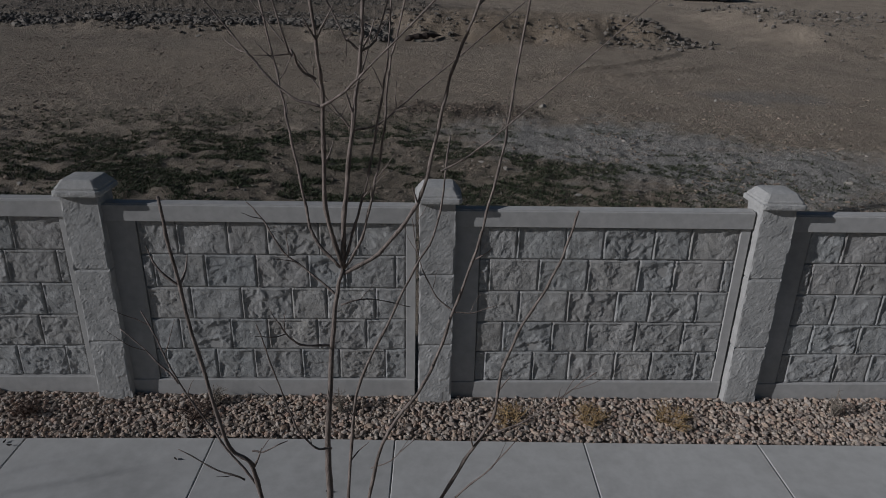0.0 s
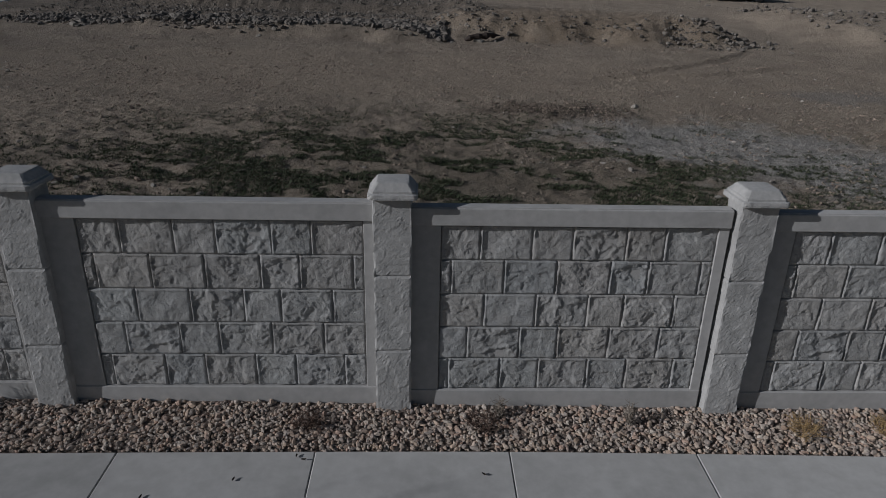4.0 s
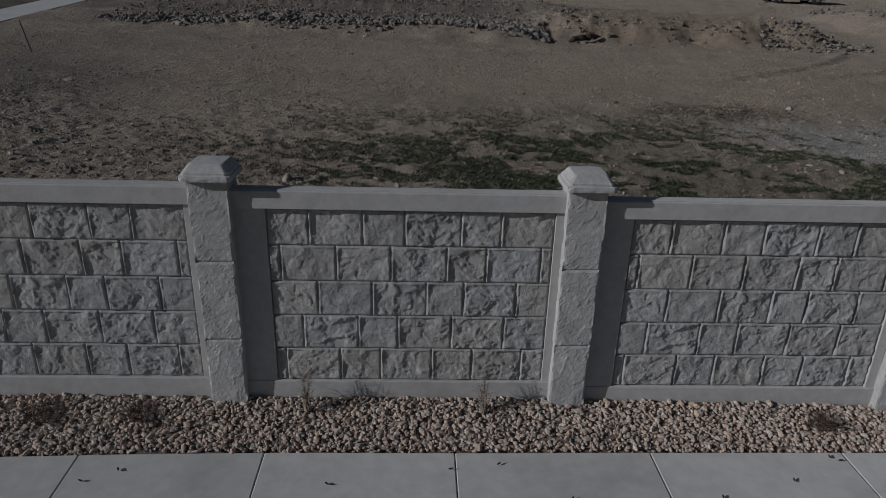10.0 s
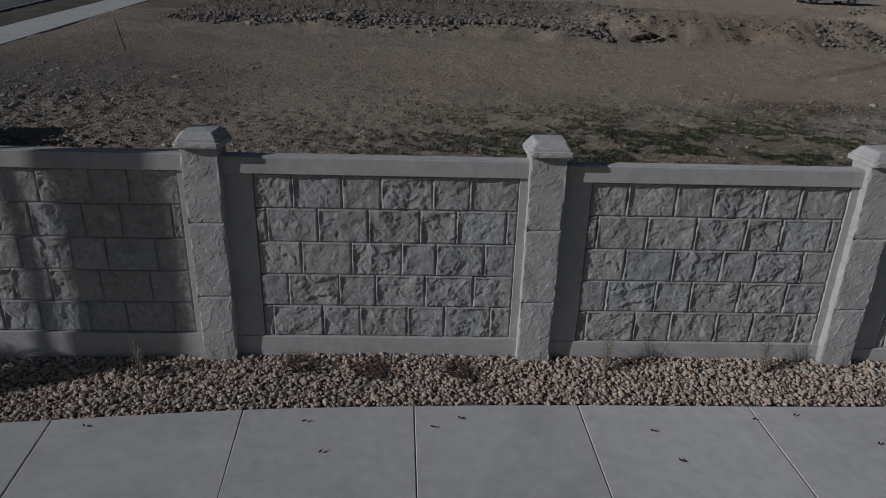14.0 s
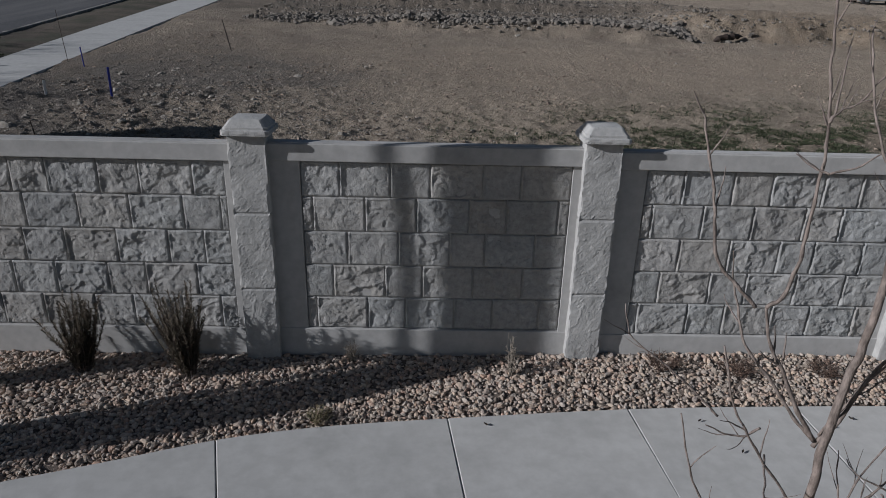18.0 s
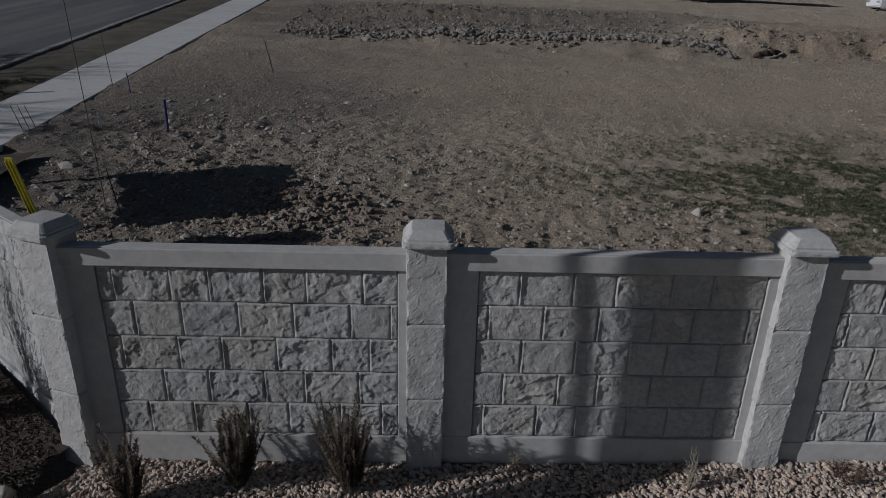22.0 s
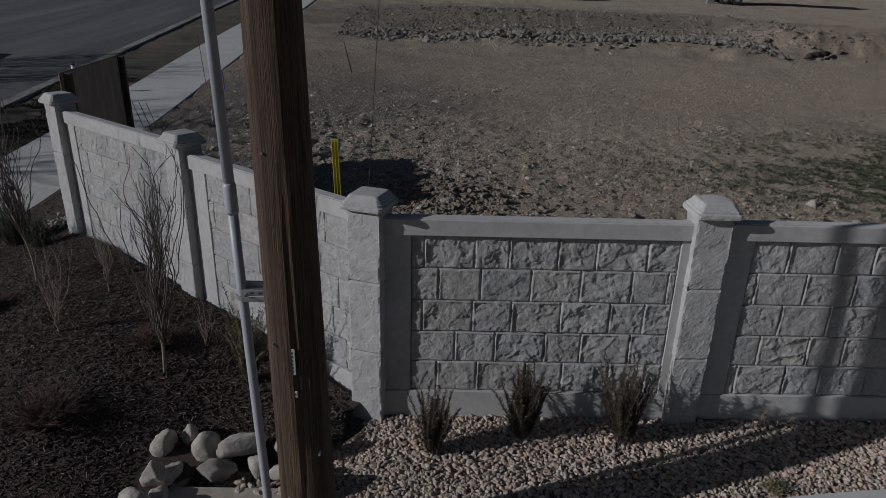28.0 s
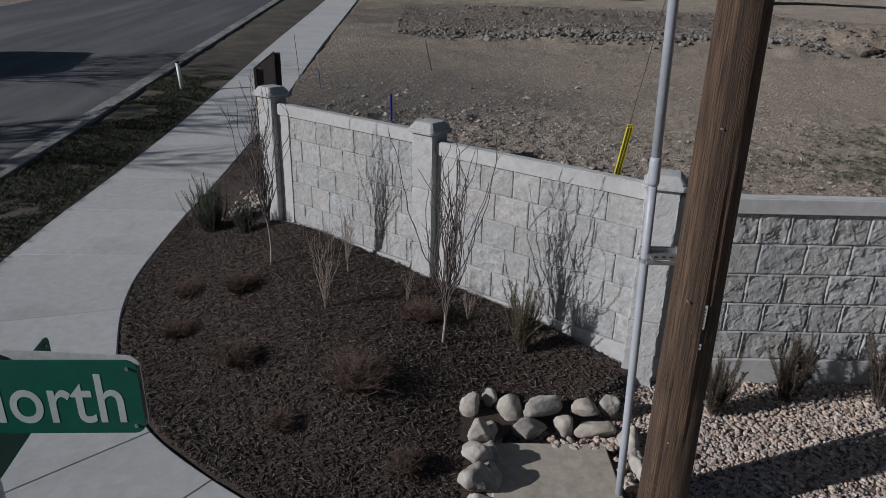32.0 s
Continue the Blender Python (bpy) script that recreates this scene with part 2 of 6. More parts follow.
M_PALEBARK = surface("pale_sapling_bark", (0.22, 0.175, 0.14), (0.36, 0.30, 0.245), grain=50, broad=9, rough=0.8, bump=0.4, fine=200)
M_SHRUB = islands("dark_evergreen_needles", [(0.060, 0.053, 0.033), (0.10, 0.082, 0.054), (0.14, 0.098, 0.07), (0.075, 0.07, 0.043)], rough=0.75, bump=0)
M_GREENSHRUB = islands("green_evergreen_needles", [(0.034, 0.050, 0.026), (0.060, 0.078, 0.042), (0.045, 0.060, 0.032), (0.080, 0.090, 0.055)], rough=0.75, bump=0)
M_DRYSHRUB = islands("dry_shrub_twigs", [(0.07, 0.042, 0.030), (0.105, 0.066, 0.048), (0.055, 0.034, 0.026), (0.13, 0.088, 0.066)], rough=0.85, bump=0)
M_PALESHOOT = islands("pale_dry_shoots", [(0.16, 0.135, 0.11), (0.23, 0.20, 0.165), (0.12, 0.10, 0.082)], rough=0.85, bump=0)
M_TANSHRUB = islands("tan_green_foliage", [(0.16, 0.132, 0.072), (0.10, 0.095, 0.05), (0.24, 0.19, 0.115), (0.075, 0.075, 0.04)], rough=0.8, bump=0)
M_STRAW = islands("straw_tuft", [(0.30, 0.20, 0.09), (0.42, 0.29, 0.14), (0.22, 0.15, 0.07)], rough=0.85, bump=0)
M_POLE = surface("weathered_pole_timber", (0.014, 0.009, 0.006), (0.145, 0.087, 0.051), grain=130, broad=7, rough=0.9, bump=1.0, fine=190, stretch=(1, 1, 0.022), spread=(0.34, 0.66), stain=(0.036, 0.022, 0.014), stain_at=0.6)
M_CONDUIT = surface("grey_pvc_conduit", (0.33, 0.345, 0.38), (0.37, 0.385, 0.42), grain=20, broad=3, rough=0.45, bump=0.05)
M_STEEL = surface("galvanised_steel", (0.42, 0.43, 0.44), (0.55, 0.56, 0.57), grain=60, broad=9, rough=0.42, bump=0.1, metal=0.85)
M_TAG = surface("aluminium_tag", (0.50, 0.50, 0.48), (0.60, 0.60, 0.58), grain=50, broad=9, rough=0.5, bump=0.1, metal=0.3)
M_DARKMARK = surface("dark_print", (0.03, 0.03, 0.032), (0.05, 0.05, 0.052), grain=50, broad=9, rough=0.7, bump=0)
M_SIGN = surface("green_sign_sheeting", (0.006, 0.085, 0.058), (0.008, 0.10, 0.07), grain=30, broad=3, rough=0.4, bump=0.03)
M_SIGNWHITE = surface("white_sign_letters", (0.42, 0.47, 0.47), (0.48, 0.53, 0.53), grain=40, broad=3, rough=0.4, bump=0.02)
M_YELLOW = surface("yellow_marker_plastic", (0.50, 0.42, 0.03), (0.62, 0.53, 0.045), grain=20, broad=4, rough=0.5, bump=0.05)
M_BLUE = surface("blue_stake_paint", (0.02, 0.03, 0.26), (0.035, 0.05, 0.36), grain=30, broad=6, rough=0.6, bump=0.1)
M_WHITE = surface("white_post_plastic", (0.60, 0.60, 0.58), (0.72, 0.72, 0.70), grain=20, broad=4, rough=0.5, bump=0.05)
M_RUST = surface("dark_rebar", (0.03, 0.022, 0.018), (0.07, 0.05, 0.04), grain=60, broad=9, rough=0.8, bump=0.3)
M_LEAF = islands("dry_fallen_leaves", [(0.035, 0.028, 0.022), (0.06, 0.045, 0.034), (0.045, 0.035, 0.028)], rough=0.85, bump=0)
M_CARPAINT = surface("white_car_paint", (0.55, 0.56, 0.58), (0.60, 0.61, 0.63), grain=10, broad=2, rough=0.25, bump=0)
M_DARKGLASS = surface("tinted_glass", (0.02, 0.022, 0.025), (0.03, 0.032, 0.035), grain=3, broad=1, rough=0.12, bump=0)
M_RUBBER = surface("black_rubber", (0.015, 0.015, 0.016), (0.03, 0.03, 0.031), grain=40, broad=4, rough=0.8, bump=0.2)


# ---- building helpers ----
def part(name, shape, material, parent=None, label="", smooth=False):
    """One mesh object from a bmesh or from (vertices, faces), under a thing or a part."""
    me = bpy.data.meshes.new(name)
    if isinstance(shape, bmesh.types.BMesh):
        shape.to_mesh(me)
        shape.free()
    else:
        v, f = shape
        me.from_pydata([tuple(p) for p in v], [], f)
        me.update()
    if material:
        me.materials.append(material)
    if smooth:
        for p in me.polygons:
            p.use_smooth = True
    ob = new(name, me)
    if parent is not None:
        ob.parent = parent
    if label:
        ob["label"] = label
    return ob


def share(name, me, parent, m=None):
    ob = new(name, me)
    ob.parent = parent
    if m is not None:
        ob.matrix_basis = m
    return ob


def box(x0, x1, y0, y1, z0, z1, bevel=0.0, seg=1):
    bm = bmesh.new()
    bmesh.ops.create_cube(bm, size=1.0)
    for v in bm.verts:
        v.co = Vector(((x0 + x1) / 2 + v.co.x * (x1 - x0), (y0 + y1) / 2 + v.co.y * (y1 - y0), (z0 + z1) / 2 + v.co.z * (z1 - z0)))
    if bevel:
        bmesh.ops.bevel(bm, geom=bm.edges[:], offset=bevel, segments=seg, affect="EDGES", profile=0.5)
    return bm


def tube(points, radii, sides=6, closed=True, out=None):
    """A tapering tube along points; returns or extends (vertices, faces)."""
    v, f = out if out is not None else ([], [])
    pts = [Vector(p) for p in points]
    base = len(v)
    side = None
    for k, p in enumerate(pts):
        way = (pts[min(k + 1, len(pts) - 1)] - pts[max(k - 1, 0)]).normalized()
        if side is None:
            side = way.orthogonal().normalized()
        side = (side - way * side.dot(way)).normalized()
        other = way.cross(side)
        for s in range(sides):
            a = 2 * math.pi * s / sides
            v.append(p + (side * math.cos(a) + other * math.sin(a)) * radii[k])
    for k in range(len(pts) - 1):
        for s in range(sides):
            a, b = base + k * sides + s, base + k * sides + (s + 1) % sides
            f.append((a, b, b + sides, a + sides))
    if closed:
        f.append(tuple(base + s for s in reversed(range(sides))))
        f.append(tuple(base + (len(pts) - 1) * sides + s for s in range(sides)))
    return v, f


def ease(a, b, x):
    t = min(1.0, max(0.0, (x - a) / (b - a)))
    return t * t * (3 - 2 * t)


def fbm(x, y, scale, octaves=4, seed=0.0):
    return noise.fractal(Vector((x * scale + seed, y * scale - seed, seed * 1.7)), 1.0, 2.0, octaves)


def smooth_line(points, per=8):
    """A Catmull-Rom line through plan points."""
    p = [Vector((*q, 0)) for q in points]
    p = [2 * p[0] - p[1]] + p + [2 * p[-1] - p[-2]]
    out = []
    for k in range(1, len(p) - 2):
        for j in range(per):
            t = j / per
            a, b, c, d = p[k - 1 : k + 3]
            out.append(0.5 * ((2 * b) + (c - a) * t + (2 * a - 5 * b + 4 * c - d) * t * t + (3 * b - a - 3 * c + d) * t ** 3))
    out.append(p[-2])
    return out


def thing(name, label, category, group="", kind="", at=None):
    ob = new(name)
    ob.empty_display_size = 0.1
    if at is not None:
        ob.matrix_basis = at
    return tagged(ob, label, category, group, kind)


# ---- plan ----
STEP = 2.72
POST_X = [0.037 + STEP * k for k in range(9)]
POST_SHIFT = [0.0, 0.0, 0.0, 0.0, -0.004, 0.012, 0.042, 0.046, 0.046]
LIFT = [0.095, 0.105, 0.09, 0.068, 0.03, 0.0, -0.02, -0.04]
D_WAY = Vector((-0.777, 0.629, 0))
D_OUT = Vector((-0.629, -0.777, 0))
D_POSTS = [Vector((0.02, 0.06, 0)) + D_WAY * s for s in (2.66, 5.38)]
# edge of the pavement on the wall's side, from the far right round the corner and up the street
EDGE = [(24, -0.60), (21, -0.545), (19, -0.51), (17.6, -0.48), (16, -0.44), (14.5, -0.412), (13, -0.408), (11.5, -0.414), (10, -0.425), (8.53, -0.428), (7.15, -0.46), (5.765, -0.53), (4.30, -0.685), (3.4, -0.80), (2.64, -0.97), (1.9, -1.24), (1.1, -1.52), (0.2, -1.80), (-0.9, -2.02), (-1.9, -2.04), (-2.7, -1.84), (-3.42, -1.47), (-4.36, -0.74), (-5.0, 0.10), (-5.36, 0.85), (-5.68, 1.75), (-5.85, 2.7), (-5.88, 4.2), (-5.86, 6.0), (-5.9, 9.0), (-6.05, 13.0), (-6.5, 22.0), (-7.15, 39.0), (-9.5, 95.0), (-11, 130.0)]
EDGE_LINE = smooth_line(EDGE, 8)


def street_z(y):
    return 0.067 * max(0.0, y - 1.8) ** 1.0 * ease(0.5, 4.5, y)


def field_z(x, y):
    return -0.219 + 0.067 * y - 0.015 * x


def edge_y(x):
    """The pavement's edge in front of the wall."""
    best = None
    for a, b in zip(EDGE_LINE, EDGE_LINE[1:]):
        if (a.x - x) * (b.x - x) <= 0 and a.y < 0 and abs(a.x - b.x) > 1e-6:
            best = a.y + (b.y - a.y) * (x - a.x) / (b.x - a.x)
            break
    return -0.42 if best is None else best


def edge_gap(x, y):
    """Distance to the pavement's edge."""
    d = 9.0
    for a, b in zip(EDGE_LINE, EDGE_LINE[1:]):
        ab = b - a
        t = min(1, max(0, ((x - a.x) * ab.x + (y - a.y) * ab.y) / max(ab.length_squared, 1e-9)))
        d = min(d, math.hypot(a.x + ab.x * t - x, a.y + ab.y * t - y))
    return d


def bed_z(x, y):
    """The planting bed: level with the pavement at its edge, heaped against the diagonal wall."""
    along = Vector((x, y, 0)).dot(D_WAY)
    top = 0.36 + 0.045 * min(max(along, 0), 5.4)
    low = street_z(y) + 0.012
    top *= 0.42 + 0.58 * ease(0.35, 1.5, math.hypot((x + 1.0) * 0.8, y + 0.75))
    return low + max(0.05, top - low) * ease(0.0, 2.3, edge_gap(x, y)) + 0.012 * fbm(x, y, 2.2, 4, 3.0)


def gravel_z(x, y):
    e = edge_y(x)
    lift = 0.0 if x < 0 else np.interp(x, [0, 3, 6, 10, 12.5, 15, 17, 24], [0.02, 0.03, 0.055, 0.05, 0.02, -0.025, -0.05, -0.08])
    t = min(1.0, max(0.0, (y - e) / max(0.05, -0.02 - e)))
    return 0.0 + (0.16 + float(lift)) * t ** 0.8 * ease(-0.75, 0.25, x) - 0.05 * (1 - ease(3.5, 7.5, x)) + 0.008 * fbm(x, y, 3.0, 3, 9.0)


# ---- ground ----
def left_edge(y):
    return -5.62 - 0.036 * y


def behind_bed(x, y):
    """The soil is dug away under the planting bed and its tail along the pavement."""
    return y < 9.0 and x < 0.3 and (-0.629 * x - 0.777 * y > -0.16 or (x < -4.55 and y > 3.0))


RUTS = [[(19.4, 16.8), (21.5, 18.0), (23.6, 19.4), (25.4, 21.0), (27.0, 22.8)], [(20.8, 16.8), (22.2, 17.2), (23.6, 17.7), (25.5, 18.6), (27.3, 19.65)]]


def rut(x, y):
    if not (18 < x < 28.5 and 15.5 < y < 24):
        return 0.0
    z = 0.0
    for line in RUTS:
        for k, (p, q) in enumerate(zip(line, line[1:])):
            wx, wy = q[0] - p[0], q[1] - p[1]
            g = math.hypot(wx, wy)
            s = ((x - p[0]) * wx + (y - p[1]) * wy) / g
            if 0 <= s < g:
                d = ((y - p[1]) * wx - (x - p[0]) * wy) / g
                z += -0.05 * math.exp(-(d / 0.17) ** 2) + 0.055 * math.exp(-((d - 0.36) / 0.17) ** 2) * (1 + 0.5 * noise.noise(Vector((x * 3, y * 3, 1))))
    return z


def ground_z(x, y):
    if x < left_edge(max(y, 0)) and y > 0:
        return street_z(y) - 0.16
    if y < 0.12 and x > -6:
        return -0.16
    z = field_z(x, y)
    if y < 60:
        z += 0.05 * fbm(x, y, 0.30, 3, 1.0) + 0.022 * fbm(x, y, 1.6, 3, 5.0)
        near = 1 - ease(9, 16, y)
        z += (0.020 + 0.030 * near) * fbm(x, y, 4.5, 4, 8.0)
        rough = (1 - ease(4.5, 6.0, y)) * (1 - ease(5.0, 8.0, x)) + 1.3 * (1 - ease(1.0, 4.0, abs(x + 1.5))) * (1 - ease(1.5, 4.0, abs(y - 9.3)))
        z += 0.07 * rough * abs(fbm(x, y, 2.6, 4, 2.0))
        wob = 0.9 * fbm(x, y, 0.35, 3, 4.0)
        z += 0.85 * ease(13.6, 16.0, x + wob) * (1 - ease(26.0, 28.6, x + wob)) * ease(23.8, 25.6, y + wob) * (1 - ease(28, 36, y))
        z += 0.40 * ease(-1, 4, x) * (1 - ease(13.2, 15.0, x)) * ease(22.4, 24.0, y + wob) * (1 - ease(26, 32, y))
        z += 0.75 * ease(31.0, 34.0, x + wob) * ease(22.0, 27.0, y + wob) * (1 - ease(33, 40, y))
        z += rut(x, y)
        clod = ease(15.2, 16.2, x) * (1 - ease(18.6, 20.0, x)) * ease(11.2, 11.9, y) * (1 - ease(12.9, 13.8, y))
        z += clod * (0.03 + 0.09 * abs(fbm(x, y, 2.8, 4, 15.0)))
        z += 0.09 * math.exp(-((x - 0.7) / 0.8) ** 2 - ((y - 6.3) / 0.7) ** 2) * (0.55 + abs(fbm(x, y, 2.2, 4, 19.0)))
        heaped = ease(14.0, 15.4, x) * (1 - ease(27.2, 28.8, x)) * ease(23.8, 24.6, y) * (1 - ease(30, 36, y))
        z += heaped * (0.07 * fbm(x, y, 2.1, 5, 7.0) - 0.06 * abs(fbm(x, y, 0.9, 3, 6.0)))
        z += 0.09 * ease(-5, 0, x) * (1 - ease(14, 17, x)) * ease(22.8, 24, y) * (1 - ease(33, 40, y)) * fbm(x, y, 1.6, 4, 3.0)
        z += 0.35 * ease(-3, 2, x) * (1 - ease(15, 19, x)) * ease(31.4, 32.4, y) * (1 - ease(34, 40, y))
        z += 0.05 * math.exp(-((y - 13.1 + 0.35 * (x - 5)) / 0.3) ** 2) * ease(2, 4.5, x) * (1 - ease(7, 9, x))
    if behind_bed(x, y):
        z = min(z, bed_z(x, y) - 0.14)
    if y < 0.5:
        z = min(z, -0.1)
    return z


def spaced(*runs):
    out = []
    for a, b, d in runs:
        out += list(np.arange(a, b - 1e-6, d))
    return out + [runs[-1][1]]


xs = spaced((-90, -30, 10), (-30, -8, 2), (-8, 29, 0.085), (29, 42, 0.3), (42, 60, 2), (60, 140, 10))
ys = spaced((-60, -6, 9), (-6, 2.5, 0.6), (2.5, 12, 0.075), (12, 27, 0.13), (27, 34, 0.3), (34, 60, 0.8), (60, 180, 12))
gv = [(x, y, ground_z(x, y)) for y in ys for x in xs]
nx = len(xs)
gf = [(j * nx + i, j * nx + i + 1, (j + 1) * nx + i + 1, (j + 1) * nx + i) for j in range(len(ys) - 1) for i in range(nx - 1)]


def dirt_material():
    m = bpy.data.materials.new("building_plot_soil")
    m.use_nodes = True
    n, l = m.node_tree.nodes, m.node_tree.links
    bsdf = n["Principled BSDF"]
    bsdf.inputs["Roughness"].default_value = 0.96
    bsdf.inputs["Diffuse Roughness"].default_value = 0.32
    co = n.new("ShaderNodeTexCoord")

    def tex(scale, detail=6.0, rough=0.6):
        t = n.new("ShaderNodeTexNoise")
        t.inputs["Scale"].default_value, t.inputs["Detail"].default_value, t.inputs["Roughness"].default_value = scale, detail, rough
        l.new(co.outputs["Object"], t.inputs["Vector"])
        return t.outputs["Fac"]

    def ramp(fac, a, b, lo, hi):
        r = n.new("ShaderNodeValToRGB")
        r.color_ramp.elements[0].position, r.color_ramp.elements[1].position = lo, hi
        r.color_ramp.elements[0].color, r.color_ramp.elements[1].color = rgb(a), rgb(b)
        l.new(fac, r.inputs["Fac"])
        return r.outputs["Color"]

    def mixed(fac, a, b):
        x = n.new("ShaderNodeMix")
        x.data_type = "RGBA"
        l.new(fac, x.inputs["Factor"])
        l.new(a, x.inputs["A"])
        l.new(b, x.inputs["B"])
        return x.outputs["Result"]

    def math_node(op, a, b):
        x = n.new("ShaderNodeMath")
        x.operation = op
        for k, v in enumerate((a, b)):
            if isinstance(v, (int, float)):
                x.inputs[k].default_value = v
            else:
                l.new(v, x.inputs[k])
        return x.outputs[0]

    def patch(cx, cy, rx, ry, grain, amount=1.0, cut=0.5):
        s = n.new("ShaderNodeVectorMath")
        s.operation = "SUBTRACT"
        s.inputs[1].default_value = (cx, cy, 0)
        l.new(co.outputs["Object"], s.inputs[0])
        d = n.new("ShaderNodeVectorMath")
        d.operation = "MULTIPLY"
        d.inputs[1].default_value = (1 / rx, 1 / ry, 0)
        l.new(s.outputs[0], d.inputs[0])
        g = n.new("ShaderNodeVectorMath")
        g.operation = "LENGTH"
        l.new(d.outputs[0], g.inputs[0])
        fall = math_node("SUBTRACT", 1.0, g.outputs["Value"])
        both = math_node("ADD", math_node("MULTIPLY", fall, 0.6), math_node("SUBTRACT", grain, 0.5))
        r = n.new("ShaderNodeMapRange")
        r.inputs["From Min"].default_value, r.inputs["From Max"].default_value, r.inputs["To Max"].default_value = cut - 0.5, cut - 0.2, amount
        l.new(both, r.inputs["Value"])
        return r.outputs["Result"]

    base = ramp(tex(0.8, 9, 0.68), (0.36, 0.29, 0.225), (0.66, 0.55, 0.43), 0.36, 0.66)
    grit = ramp(tex(30, 6, 0.85), (0.16, 0.125, 0.096), (0.80, 0.685, 0.55), 0.38, 0.63)
    c = mixed(math_node("ADD", 0.50, 0.0), base, grit)
    c = mixed(patch(11.5, 16.5, 18, 4.6, tex(0.35, 4), 0.55, 0.52), c, ramp(tex(9, 8, 0.75), (0.44, 0.352, 0.265), (0.69, 0.575, 0.45), 0.32, 0.68))
    c = mixed(patch(20.5, 26.0, 8.0, 3.4, tex(1.2, 6), 0.6, 0.5), c, ramp(tex(11, 8, 0.8), (0.25, 0.185, 0.125), (0.56, 0.44, 0.315), 0.36, 0.64))
    c = mixed(patch(-2.6, 13.0, 6.0, 10.0, tex(0.5, 6, 0.7), 0.5, 0.5), c, ramp(tex(20, 8, 0.85), (0.15, 0.125, 0.102), (0.45, 0.38, 0.31), 0.36, 0.66))
    c = mixed(patch(-2.6, 10.2, 5.6, 6.6, tex(0.8, 5), 0.68, 0.46), c, ramp(tex(34, 5, 0.85), (0.105, 0.094, 0.085), (0.46, 0.42, 0.375), 0.39, 0.66))
    c = mixed(patch(20.2, 9.9, 3.5, 2.2, tex(0.9, 6), 1.0, 0.45), c, ramp(tex(40, 4, 0.85), (0.30, 0.282, 0.26), (0.84, 0.80, 0.745), 0.38, 0.64))
    c = mixed(patch(23.2, 8.2, 3.8, 2.2, tex(0.9, 6), 1.0, 0.46), c, ramp(tex(40, 4, 0.85), (0.30, 0.282, 0.26), (0.80, 0.765, 0.715), 0.38, 0.64))
    c = mixed(patch(26.6, 15.2, 3.0, 1.2, tex(0.9, 6), 0.55, 0.55), c, ramp(tex(40, 4, 0.85), (0.26, 0.245, 0.23), (0.46, 0.44, 0.41), 0.38, 0.64))
    c = mixed(patch(14.2, 7.4, 8.2, 3.4, tex(2.2, 9, 0.8), 0.45, 0.60), c, ramp(tex(26, 6, 0.8), (0.085, 0.078, 0.05), (0.26, 0.225, 0.16), 0.36, 0.64))
    c = mixed(patch(17.3, 12.4, 2.4, 0.9, tex(2.0, 6, 0.7), 0.7, 0.5), c, ramp(tex(30, 6, 0.8), (0.075, 0.055, 0.042), (0.22, 0.17, 0.13), 0.36, 0.64))
    c = mixed(patch(6.0, 32.5, 16.0, 8.0, tex(0.6, 5), 0.85, 0.40), c, ramp(tex(14, 8, 0.85), (0.13, 0.108, 0.088), (0.38, 0.325, 0.265), 0.38, 0.64))
    c = mixed(patch(2.8, 5.9, 2.6, 1.5, tex(1.6, 6, 0.7), 0.55, 0.5), c, ramp(tex(18, 7, 0.8), (0.32, 0.228, 0.165), (0.64, 0.49, 0.365), 0.36, 0.64))
    c = mixed(patch(4.6, 8.0, 7.5, 5.5, tex(0.7, 6, 0.65), 0.8, 0.40), c, ramp(tex(24, 7, 0.82), (0.42, 0.338, 0.255), (0.82, 0.70, 0.56), 0.36, 0.66))
    speck = ramp(tex(42, 6, 0.9), (0.60, 0.58, 0.56), (1.0, 1.0, 1.0), 0.40, 0.56)
    flake = ramp(tex(24, 4, 0.8), (0.0, 0.0, 0.0), (0.14, 0.125, 0.105), 0.60, 0.70)
    for how, other in (("MULTIPLY", speck), ("ADD", flake)):
        x = n.new("ShaderNodeMix")
        x.data_type, x.blend_type = "RGBA", how
        x.inputs["Factor"].default_value = 1.0
        l.new(c, x.inputs["A"])
        l.new(other, x.inputs["B"])
        c = x.outputs["Result"]
    l.new(c, bsdf.inputs["Base Color"])
    last = None
    for fac, far in ((tex(4.5, 6, 0.7), 0.16), (tex(14, 9, 0.85), 0.09), (tex(55, 5, 0.75), 0.03)):
        b2 = n.new("ShaderNodeBump")
        b2.inputs["Strength"].default_value, b2.inputs["Distance"].default_value = 1.0, far
        l.new(fac, b2.inputs["Height"])
        if last is not None:
            l.new(last.outputs["Normal"], b2.inputs["Normal"])
        last = b2
    l.new(b2.outputs["Normal"], bsdf.inputs["Normal"])
    return m


M_DIRT = dirt_material()
tagged(part("ground", (gv, gf), M_DIRT, smooth=True), "bare brown building plot of rutted gravelly soil with weed patches", "ground", kind="structure")


# ---- street on the far side of the corner ----
def ribbon(lines, ys_, z_of):
    """A strip of several parallel lines x = a + b * y with heights."""
    v, f = [], []
    k = len(lines)
    for y in ys_:
        for a, b, dz in lines:
            v.append((a + b * y, y, z_of(y) + dz))
    for j in range(len(ys_) - 1):
        for i in range(k - 1):
            f.append((j * k + i, j * k + i + 1, (j + 1) * k + i + 1, (j + 1) * k + i))
    return v, f


